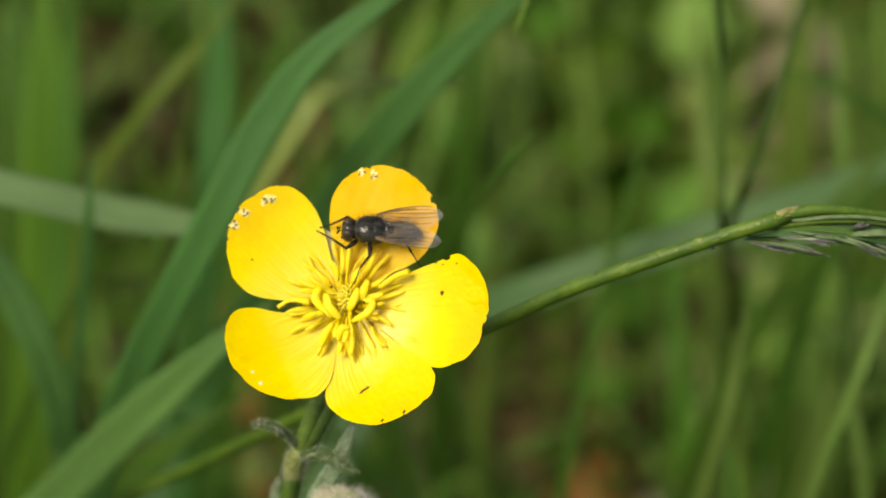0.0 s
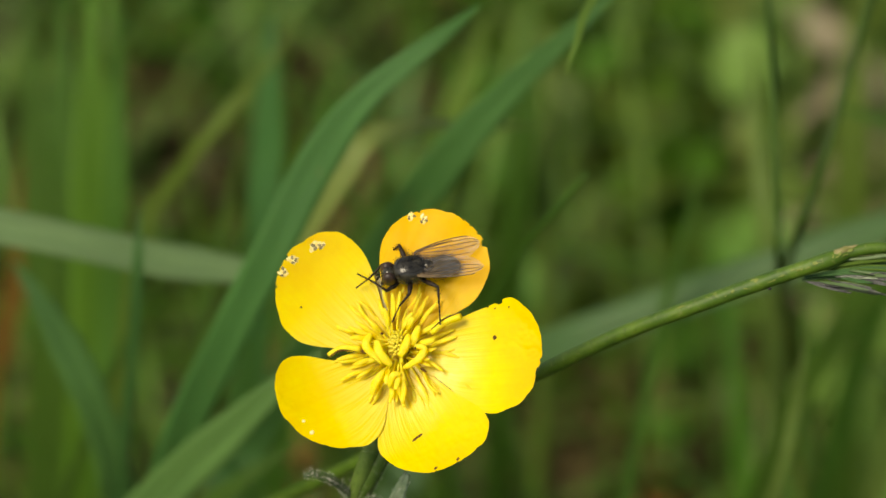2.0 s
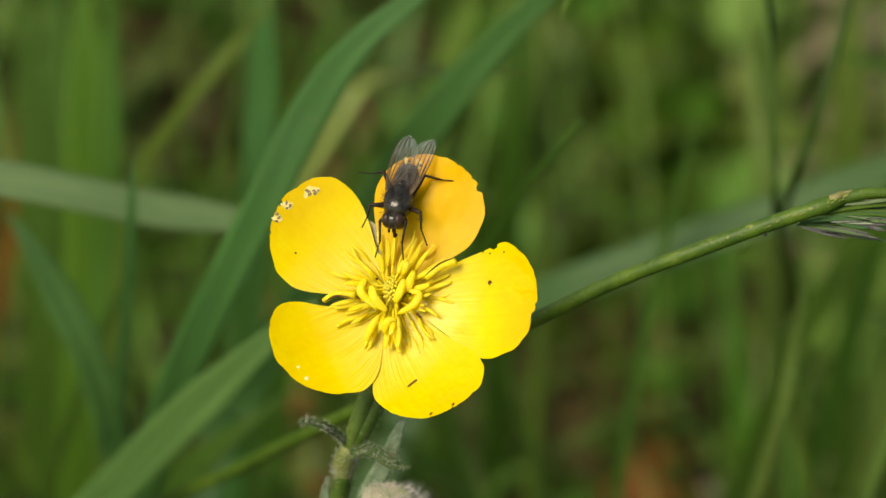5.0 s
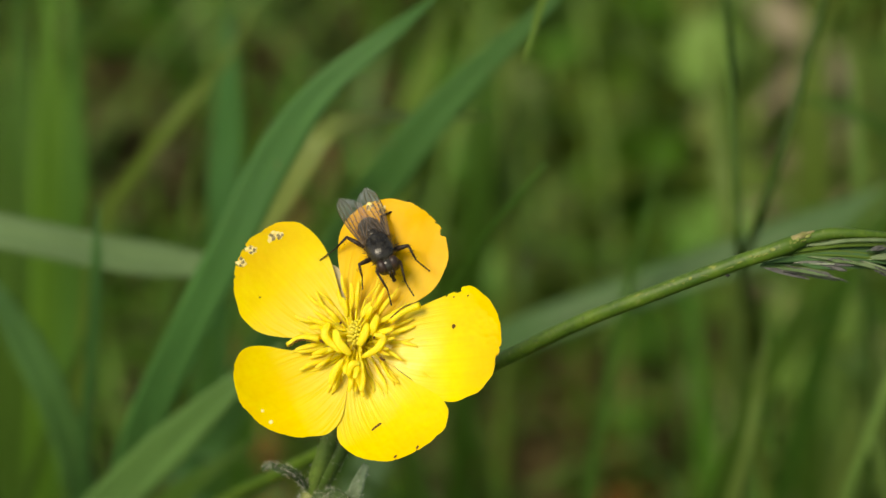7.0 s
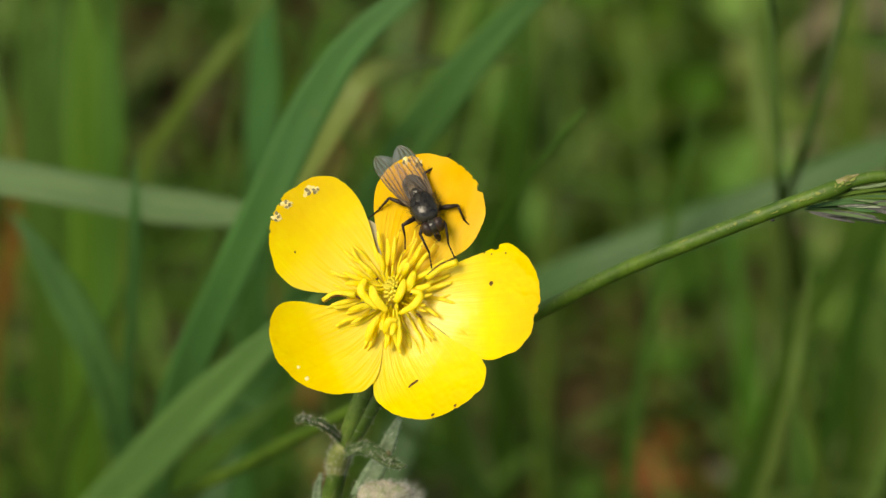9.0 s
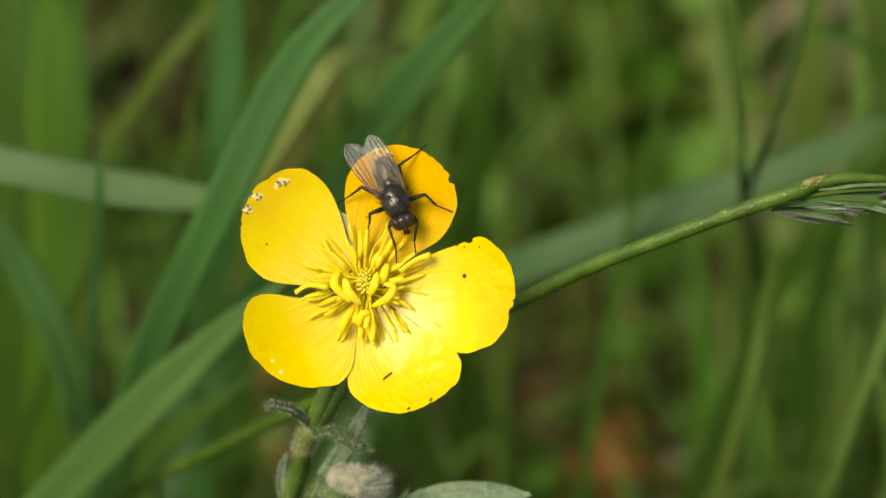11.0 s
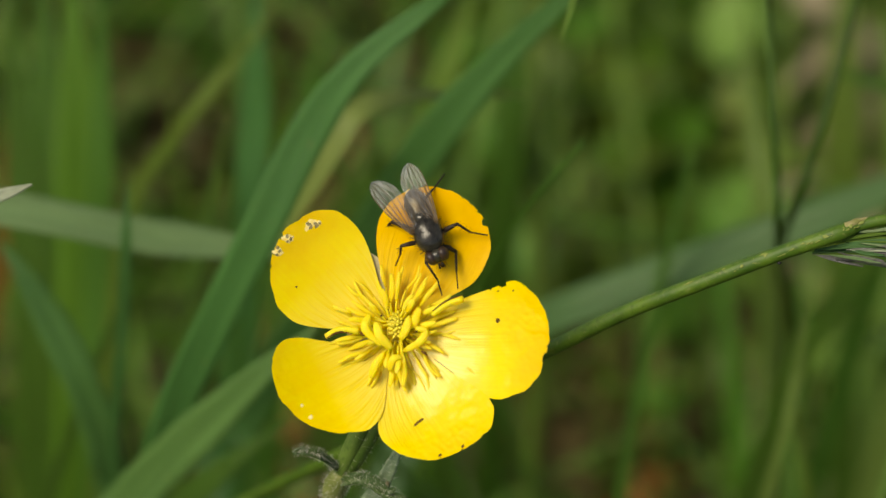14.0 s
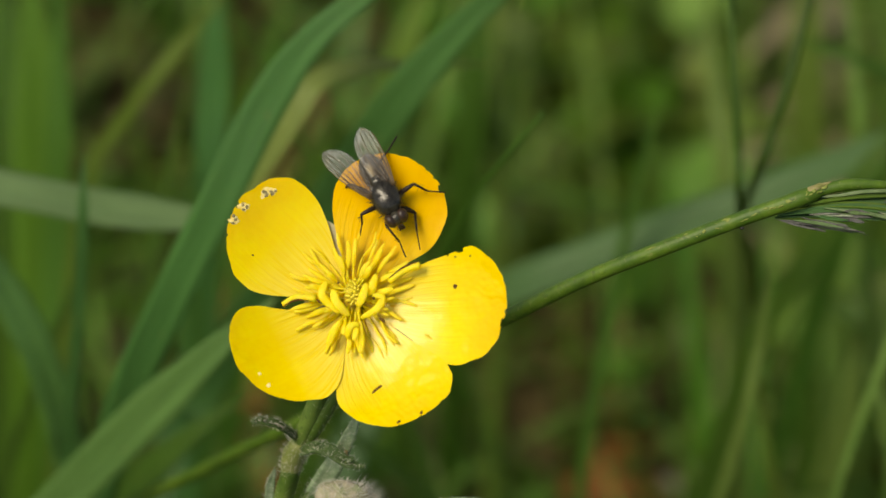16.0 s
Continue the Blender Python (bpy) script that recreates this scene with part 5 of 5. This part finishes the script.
        for x, f0, f1 in ((0.48, 0.27, 0.45), (0.70, 0.50, 0.66), (0.3, 0.12, 0.22)):
            bm = bmesh.new()
            tube(bm, [spot(x, f0) + up, spot(x + 0.03, f1) + up], (0.02 * MM, 0.02 * MM), 5)
            part("vein", bm, VEIN, wing)
        wings.append(wing)

    # legs: each in its own space, hinged at the underside of the thorax
    legs = []
    for name, hip, knee, ankle, toe in (
        ("front", (1.05, 0.55, -0.65), (2.2, 1.2, 0.0), (3.7, 1.05, -0.95), (4.9, 1.35, -1.75)),
        ("mid", (0.1, 0.7, -0.7), (0.6, 2.6, 0.4), (1.6, 3.1, -0.5), (2.5, 4.2, -1.2)),
        ("hind", (-0.7, 0.65, -0.7), (-2.3, 2.2, 0.6), (-2.4, 3.4, -0.3), (-2.5, 5.1, -1.0)),
    ):
        for s in (1, -1):
            if name == "mid" and s < 0:  # this leg is drawn in closer
                knee, ankle, toe = (0.3, 2.5, 0.4), (0.8, 2.9, -0.5), (1.4, 3.6, -1.2)
            h, k, a, t = [Vector((p[0], p[1] * s, p[2])) * MM for p in (hip, knee, ankle, toe)]
            bm = bmesh.new()
            o = Vector((0, 0, 0))
            tube(bm, [o, (k - h) * 0.5 + Vector((0, 0, 0.05 * MM)), k - h], lambda q: (0.14 + 0.10 * math.sin(math.pi * q)) * MM, 8)
            leg = part("leg", bm, FLY_LEG, fly, "thin black bristly leg")
            leg.location = h
            bm = bmesh.new()
            tube(bm, [k - h, (k + a) / 2 - h, a - h], (0.12 * MM, 0.09 * MM), 7)
            blob(bm, k - h, (0.115 * MM,) * 3, seg=8, rings=6)
            hairs(bm, along_line([k - h, a - h], 0.07 * MM, 22), 0.38 * MM, 0.011 * MM)
            part("tibia", bm, FLY_LEG, leg)
            bm = bmesh.new()
            for i in range(5):
                p, q = (a - h).lerp(t - h, i / 5), (a - h).lerp(t - h, (i + 0.92) / 5)
                tube(bm, [p, q], (0.055 * MM, 0.078 * MM), 6)
            part("tarsus", bm, FLY_LEG, leg)
            legs.append((name, s, leg))
    return fly, wings, legs


fly, fly_wings, fly_legs = build_fly()


# ---- midge ----
def build_midge():
    thing = tagged(new("midge"), "tiny grey midge in flight with pale wings", "midge")
    bm = bmesh.new()
    blob(bm, mmv(0, 0, 0), mmv(0.42, 0.28, 0.3), seg=12, rings=8)
    part("body", bm, FLY_BODY, thing)
    bm = bmesh.new()
    tube(bm, spline((mmv(-0.3, 0, 0), mmv(-0.9, 0, -0.12), mmv(-1.3, 0, -0.3)), 6), (0.18 * MM, 0.08 * MM), 8)
    part("abdomen", bm, FLY_BELLY, thing)
    for s in (1, -1):
        bm = bmesh.new()
        strip(bm, spline((mmv(0, 0.2 * s, 0.2), mmv(-0.2, 0.9 * s, 0.6), mmv(-0.3, 1.6 * s, 0.9)), 8), 0.6 * MM, Vector((0, 0, 1)), 0.1, thick=0.00001)
        part("wing", bm, WING, thing, "pale clear wing")
        for x in (0.2, 0.0, -0.2):
            bm = bmesh.new()
            tube(bm, spline((mmv(x, 0.1 * s, -0.2), mmv(x * 2, 0.6 * s, -0.3), mmv(x * 3, 0.8 * s, -1.0)), 5), (0.035 * MM, 0.02 * MM), 5)
            part("leg", bm, FLY_LEG, thing)
    return thing


midge = build_midge()


# ---- meadow behind ----
def build_meadow():
    rnd = random.Random(11)

    def field(name, material, label, count, xs, ys, tall, wide, flat=1.0, clear=None):
        verts, faces = [], []
        for _ in range(count):
            x, y = rnd.uniform(*xs), rnd.uniform(*ys)
            if clear and clear[0] < x < clear[1] and clear[2] < y < clear[3]:
                continue
            h, w = rnd.uniform(*tall), rnd.uniform(*wide) / 2
            f = rnd.uniform(0, 6.283)
            lean = Vector((math.cos(f), math.sin(f), 0)) * h * rnd.uniform(0.25, 1.25)
            h *= flat
            s = rnd.uniform(0, 6.283)
            side = Vector((math.cos(s), math.sin(s), 0)) * w
            n = 6
            o = len(verts)
            for i in range(n + 1):
                u = i / n
                p = Vector((x, y, -0.004)) + lean * u ** 1.8 + Vector((0, 0, h * (u - 0.28 * u ** 2.5)))
                k = side * (1 - u ** 2) ** 0.6 if u < 1 else side * 0.02
                mid = p + Vector((0, 0, -0.3 * w * (1 - u)))
                verts += [p - k, mid, p + k]
            for i in range(n):
                a = o + 3 * i
                faces += [(a, a + 1, a + 4, a + 3), (a + 1, a + 2, a + 5, a + 4)]
        finish(name, material, label, verts, faces)

    def finish(name, material, label, verts, faces):
        me = bpy.data.meshes.new(name)
        me.from_pydata(verts, [], faces)
        me.shade_smooth()
        me.materials.append(material)
        tagged(new(name, me), label, "plants", kind="stuff")

    def herbs(name, material, label, count, xs, ys, zs, size):
        """Low herbs: many small rounded leaves, thicker in clumps."""
        verts, faces = [], []
        while len(faces) < count * 8:
            x, y = rnd.uniform(*xs), rnd.uniform(*ys)
            if xs[1] - xs[0] > 0.07 and noise.noise((x * 16, y * 16, 3.0)) < -0.05:
                continue
            z, r = rnd.uniform(*zs) * (0.6 + 0.8 * noise.noise((x * 20, y * 20, 9))), rnd.uniform(*size)
            turn = Euler((rnd.uniform(-0.8, 0.8), rnd.uniform(-0.8, 0.8), rnd.uniform(0, 6.28))).to_matrix()
            o = len(verts)
            verts.append(Vector((x, y, max(0.004, z))))
            for i in range(8):
                f = i * math.pi / 4
                verts.append(verts[o] + turn @ Vector((r * math.cos(f), r * 0.7 * math.sin(f), r * 0.18)))
            faces += [(o, o + 1 + i, o + 1 + (i + 1) % 8) for i in range(8)]
        finish(name, material, label, verts, faces)

    field("meadow_grass", FIELD_GREEN, "sparse green meadow grass", 430, (-0.25, 0.28), (0.10, 0.8), (0.04, 0.16), (0.0015, 0.004))
    field("fine_grass", FIELD_LIGHT, "fine pale grass wisps leaning all ways", 320, (-0.10, 0.13), (0.20, 0.45), (0.05, 0.14), (0.0008, 0.0018))
    field("meadow_grass", FIELD_GREEN, "dense green meadow grass farther off", 2500, (-1.5, 1.5), (0.8, 3.0), (0.06, 0.20), (0.003, 0.006))
    field("meadow_grass", FIELD_GREEN, "dense green meadow grass all round", 9000, (-2.2, 2.2), (-2.2, 2.6), (0.05, 0.18), (0.003, 0.006), 1.0, (-0.32, 0.35, -0.55, 1.5))
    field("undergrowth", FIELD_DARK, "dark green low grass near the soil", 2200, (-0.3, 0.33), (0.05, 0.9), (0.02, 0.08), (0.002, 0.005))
    field("dry_grass", FIELD_DRY, "dry brown grass lying on the soil", 430, (-0.3, 0.33), (0.05, 0.9), (0.04, 0.12), (0.0015, 0.004), 0.3)
    herbs("low_herbs", FIELD_GREEN, "low green herbs with small rounded leaves", 1200, (-0.16, 0.18), (0.10, 0.62), (0.005, 0.05), (0.003, 0.007))
    herbs("clover", FIELD_LIGHT, "pale green clover leaves near the soil", 620, (0.066, 0.17), (0.16, 0.36), (0.02, 0.09), (0.004, 0.009))
    herbs("clover", FIELD_LIGHT, "pale green clover leaves near the soil", 1900, (0.0, 0.20), (0.44, 0.75), (0.03, 0.12), (0.005, 0.011))
    herbs("broad_herbs", FIELD_LIGHT, "pale green broad leaves in the sun", 560, (0.052, 0.115), (0.33, 0.42), (0.03, 0.08), (0.004, 0.009))
    herbs("broad_herbs", FIELD_GREEN, "soft green broad leaves among the grass", 380, (0.008, 0.066), (0.355, 0.44), (0.02, 0.07), (0.003, 0.008))
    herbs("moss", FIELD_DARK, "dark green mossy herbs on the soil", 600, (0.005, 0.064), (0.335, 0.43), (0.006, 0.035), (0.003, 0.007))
    herbs("dead_leaves", RUST, "rust-brown dead leaves on the soil", 24, (0.031, 0.040), (0.250, 0.282), (0.03, 0.06), (0.002, 0.004))
    herbs("dead_leaves", RUST, "rust-brown dead leaves on the soil", 15, (0.023, 0.033), (0.218, 0.246), (0.03, 0.06), (0.002, 0.004))
    herbs("dead_leaves", RUST, "rust-brown dead leaves on the soil", 12, (-0.030, -0.020), (0.245, 0.275), (0.03, 0.06), (0.002, 0.004))
    herbs("brown_litter", BROWN_LITTER, "dark brown rotting litter on the soil", 330, (0.010, 0.056), (0.25, 0.345), (0.004, 0.02), (0.003, 0.007))
    herbs("brown_litter", BROWN_LITTER, "dark brown rotting litter on the soil", 260, (-0.062, -0.022), (0.36, 0.43), (0.004, 0.02), (0.003, 0.007))
    herbs("dry_leaves", PALE_DRY, "pale pinkish dry leaves among the herbs", 48, (0.062, 0.082), (0.325, 0.365), (0.06, 0.11), (0.004, 0.008))
    herbs("dry_leaves", PALE_DRY, "pale grey dry leaves on the soil", 15, (0.035, 0.043), (0.222, 0.248), (0.02, 0.045), (0.002, 0.0035))
    herbs("dry_leaves", PALE_DRY, "pale grey dry leaves on the soil", 22, (-0.052, -0.043), (0.385, 0.405), (0.008, 0.02), (0.002, 0.004))
    herbs("broad_herbs", FIELD_DARK, "dark green broad leaves among the grass", 80, (0.030, 0.054), (0.34, 0.385), (0.02, 0.06), (0.003, 0.008))
    herbs("broad_herbs", FIELD_LIGHT, "pale green broad leaves in the sun", 40, (0.060, 0.074), (0.290, 0.318), (0.02, 0.05), (0.003, 0.006))
    herbs("straw_litter", FIELD_DRY, "pale dry litter on the soil", 200, (0.045, 0.11), (0.38, 0.50), (0.004, 0.03), (0.003, 0.007))


build_meadow()

# ---- what moves ----
SWAY = [
    (0, 0.04, -0.27, 0.14, -0.09, -0.22, 0.00),
    (0.5, 0.12, -0.21, 0.36, -0.37, -0.10, 0.25),
    (1, 0.03, -0.43, 0.62, 0.11, -0.26, 0.40),
    (1.5, 0.11, -0.39, 0.75, -0.28, -0.14, 0.39),
    (2, -0.07, -0.25, 0.76, -0.49, -0.35, 0.11),
    (2.5, -0.02, -0.18, 0.05, -0.22, -0.18, 0.14),
    (3, -0.09, -0.04, -0.10, -0.26, -0.34, -0.01),
    (3.5, -0.09, -0.03, -0.26, -0.67, -0.19, -0.15),
    (6, -0.01, -0.05, 0.25, -1.22, -0.86, -0.03),
    (6.5, 0.03, 0.06, 0.75, -1.99, 0.31, -0.53),
    (7, -0.08, -0.03, 0.03, -1.65, 0.11, -0.31),
    (7.5, 0.18, 0.13, 0.57, -0.78, 0.44, 0.02),
    (8, -0.05, 0.10, -0.23, -2.07, 0.70, -0.55),
    (10.5, -0.28, -0.71, -0.43, 3.93, 3.66, -0.48),
    (11, 0.03, -0.73, -0.31, 3.82, 4.30, 0.08),
    (11.5, -0.24, -0.65, -0.41, 3.65, 4.03, 0.14),
    (12, -0.38, -0.72, -0.59, 3.92, 4.07, 0.12),
    (12.5, 0.07, -0.79, -0.83, 4.15, 4.21, -0.00),
    (13, 0.07, -0.93, 0.34, 4.19, 4.34, -0.28),
    (13.5, -0.20, -0.34, 0.62, 3.77, 4.15, -0.04),
    (14, -0.00, -0.63, 0.70, 4.11, 4.16, -0.45),
    (14.5, 0.21, -0.68, -0.14, 4.18, 4.37, -0.35),
    (15, -0.01, -0.50, -0.18, 3.87, 4.23, -0.45),
    (15.5, -0.32, -0.29, -0.63, 3.68, 3.92, -0.07),
    (16, -0.07, -0.09, -1.82, 3.50, 4.30, 0.02),
]
STALK_SWAY = [
    (0, -0.03, 0.01, 0.01),
    (0.5, 0.07, 0.09, 0.33),
    (1, -0.08, -0.11, 0.14),
    (1.5, 0.03, 0.03, 0.12),
    (2, -0.07, 0.01, 0.10),
    (2.5, -0.04, 0.15, 0.33),
    (3, -0.13, 0.07, 0.16),
    (3.5, -0.09, 0.02, 0.16),
    (6, -0.26, 0.05, 0.29),
    (6.5, -0.00, 0.22, 0.34),
    (7, -0.19, 0.17, 0.29),
    (7.5, 0.14, 0.31, 0.35),
    (8, -0.13, 0.31, 0.36),
    (10.5, 0.33, -0.49, -0.20),
    (11, 0.23, -0.47, -0.40),
    (11.5, 0.29, -0.41, -0.05),
    (12, -0.11, -0.43, -0.36),
    (12.5, 0.19, -0.44, -0.24),
    (13, 0.67, -0.72, -0.08),
    (13.5, 0.69, -0.33, -0.45),
    (14, 0.46, -0.46, -0.24),
    (14.5, 0.46, -0.21, -0.24),
    (15, 0.43, -0.55, -0.10),
    (15.5, 0.26, -0.09, -0.41),
    (16, 0.65, 0.19, -0.28),
]
FLY_PATH = [
    (0, 2.18, 5.36, 177.4),
    (0.5, 2.06, 5.26, 179.8),
    (1, 2.27, 5.18, 176.2),
    (1.5, 2.14, 5.39, 183.7),
    (2, 1.23, 5.84, 190.4),
    (2.5, 1.00, 5.43, 208.3),
    (3, 0.85, 5.16, 205.2),
    (3.5, 0.44, 6.59, 225.4),
    (6, 1.57, 6.93, 280.1),
    (6.5, 2.26, 6.40, 290.7),
    (7, 2.19, 6.71, 292.8),
    (7.5, 2.35, 6.66, 295.8),
    (8, 2.41, 6.68, 293.9),
    (10.5, 2.78, 6.07, 293.0),
    (11, 2.75, 6.41, 289.3),
    (11.5, 2.99, 6.28, 298.5),
    (12, 2.82, 6.32, 293.8),
    (12.5, 2.91, 6.35, 291.4),
    (13, 3.03, 6.07, 294.6),
    (13.5, 2.98, 6.07, 296.1),
    (14, 2.78, 7.15, 293.0),
    (14.5, 2.79, 7.29, 293.0),
    (15, 2.84, 7.23, 293.0),
    (15.5, 2.85, 7.32, 294.0),
    (16, 2.91, 7.43, 297.0),
]
WING_SPREAD = [  # seconds, left wing, right wing, lift
    (0, 9, 8, 3), (1.6, 9, 8, 3), (2.5, 6, 1, 5), (3.5, 15, -7, 6), (6, 8, 4, 3), (7, 5, 7, 3), (8, 2, 9, 3), (10.5, -8, 19, 4), (12.5, -8, 19, 3), (13.5, -6, 20, 3), (14, 2, 22, 3), (16, 3, 24, 3),
]
MIDGE_PATH = [
    (0, (90, 80, -10)), (11.5, (70, 60, -20)), (11.7, (24.7, 18.7, -20)), (11.8, (24.0, 13.4, -22)), (12.0, (18.4, 16.6, -18)), (12.1, (28.6, 9.8, -15)),
    (12.2, (34.6, 1.9, -8)), (12.3, (25.9, 5.1, -14)), (12.4, (26.1, -3.5, -14)), (12.5, (20.6, -7.0, -12)), (12.6, (14.4, -13.8, -16)), (12.7, (25.8, -1.9, -16)),
    (12.8, (30.0, -4.4, -16)), (12.9, (28.5, -7.4, -16)), (13.0, (37.3, -8.3, -16)), (13.3, (38.8, -15.6, -16)), (13.45, (51.6, -25.8, -18)), (14.0, (39.7, -24.9, -20)), (14.3, (25.1, -22.9, -16)), (14.5, (19.3, -14.5, -12)), (15.0, (10.0, -26.3, -20)), (16, (60, -60, -30)),
]


def sway_at(t):
    row = next(r for r in SWAY if r[0] >= t - 1e-6)
    _, a, b, c, rx, ry, rz = row
    return SLANT @ pose(a * MM, b * MM, c * MM, rx, ry, rz)


def motions():
    walk(buttercup, [(r[0], sway_at(r[0]) @ SLANT.inverted() @ Matrix.Translation(BASE)) for r in SWAY])
    foot = flowering_grass.location.copy()
    walk(flowering_grass, [(t, Matrix.Translation(foot + SLANT_TURN @ Vector((a, b, c)) * MM)) for t, a, b, c in STALK_SWAY])
    rest = swaying_grass.location.copy()
    gusts = ((0, -14, 2), (12.6, -14, 2), (13.0, -10, 1), (13.1, -6, 0.6), (13.2, -0.6, 0.25), (13.3, -1.1, -1.4), (13.4, -2.8, 1.7), (13.5, -8, 1), (13.6, -4.4, 0), (13.7, -1, -1), (13.8, -3, 1.1), (13.9, -7, 0.5),
             (14.0, -2.7, 0.2), (14.1, -4.2, 1.2), (14.2, -8, 1), (14.6, -14, 0), (16, -14, 0))
    walk(swaying_grass, [(t, Matrix.Translation(rest + SLANT_TURN @ mmv(a, b, 0))) for t, a, b in gusts])
    rows = []
    for t, a, b, heading in FLY_PATH:
        h = radians(heading)
        lean = np.interp(t, (0, 3, 3.5, 6, 7, 8, 10.5, 14), (0.5, 0.60, 0.60, 0.74, 0.74, 0.62, 0.40, 0.30))
        rise = np.interp(t, (0, 3, 6, 7, 8, 10.5, 14), (2.4, 2.2, 2.4, 2.4, 2.4, 2.5, 2.5))
        up = Vector((np.interp(t, (3.5, 6), (0, -0.25)), lean, 1)).normalized()
        ahead = Vector((math.cos(h), math.sin(h), 0))
        ahead = (ahead - up * ahead.dot(up)).normalized()
        turn = Matrix((ahead, up.cross(ahead), up)).transposed().to_4x4()
        rows.append((t, sway_at(t) @ Matrix.Translation(mmv(a, b, rise - 0.08 * b)) @ turn))
    walk(fly, rows)
    for k, s in enumerate((1, -1)):
        walk(fly_wings[k], [(t, pose(-0.35 * MM, 0.85 * s * MM, (0.72 + 0.08 * k) * MM, 0, -d[2], 180 - s * d[k])) for t, *d in WING_SPREAD])
    swings = {("front", 1): ((0, 0), (2, 12), (3.5, -6), (6, 4), (8, 8), (10.5, 12), (13.5, 12), (14, -12), (16, -12)), "front": ((0, 0), (2, 12), (3.5, -6), (6, 4), (10.5, -8), (12.5, 0), (16, 6)), ("mid", 1): ((0, -18), (1.2, -16), (2.5, 8), (3.5, 12), (6, 22), (8, 18), (10.5, 0), (12, -6), (16, -12)), "mid": ((0, 14), (2.5, 8), (3.5, 12), (6, 25), (8, 20), (10.5, 10), (12.5, -10), (16, 2)),
              ("hind", 1): ((0, -35), (1.2, -32), (2, 10), (3.5, 0), (6, -16), (8, -20), (12.5, -22), (14, -36), (16, -36)), "hind": ((0, -10), (2, 6), (3.5, -12), (6, -10), (7.5, 6), (8, 7), (10.5, 8), (12.5, 4), (16, -11))}
    tucks = {("mid", -1): ((0, 60), (1.7, 60), (2.0, 10), (2.3, 60), (4.2, 60), (5.0, 0)), ("hind", -1): ((0, 65), (2.7, 65), (3.0, 30), (3.3, 65), (4.2, 65), (5.0, 0), (13.5, 0), (14, 24), (16, 24)), ("mid", 1): ((8, 0), (10.3, 50), (10.6, 50), (11, 0)), ("hind", 1): ((4.5, 0), (6, -12), (8, -12), (10.5, -8), (13.5, -8), (14, 4), (16, 4)), ("front", 1): ((0, 88), (3.2, 88), (3.7, 0), (8, 0), (10.5, 25), (13.5, 35), (14, 80), (16, 80)),
             ("front", -1): ((0, 18), (3.2, 18), (3.7, 0))}
    for name, s, leg in fly_legs:
        when, bend = zip(*tucks.get((name, s), ((0, 0),)))
        swing = swings.get((name, s), swings[name])
        times = sorted({t for t, _ in swing} | set(when) | {0, 16})
        rows = [(t, np.interp(t, *zip(*swing)), np.interp(t, when, bend)) for t in times]
        walk(leg, [(t, Matrix.Translation(leg.location) @ pose(0, 0, 0, float(k) * -s, 0, float(d) * -s)) for t, d, k in rows])
    walk(midge, [(t, Matrix.Translation(at(*p)) @ pose(0, 0, 0, 20, 10, (t * 97) % 60)) for t, p in MIDGE_PATH])


motions()
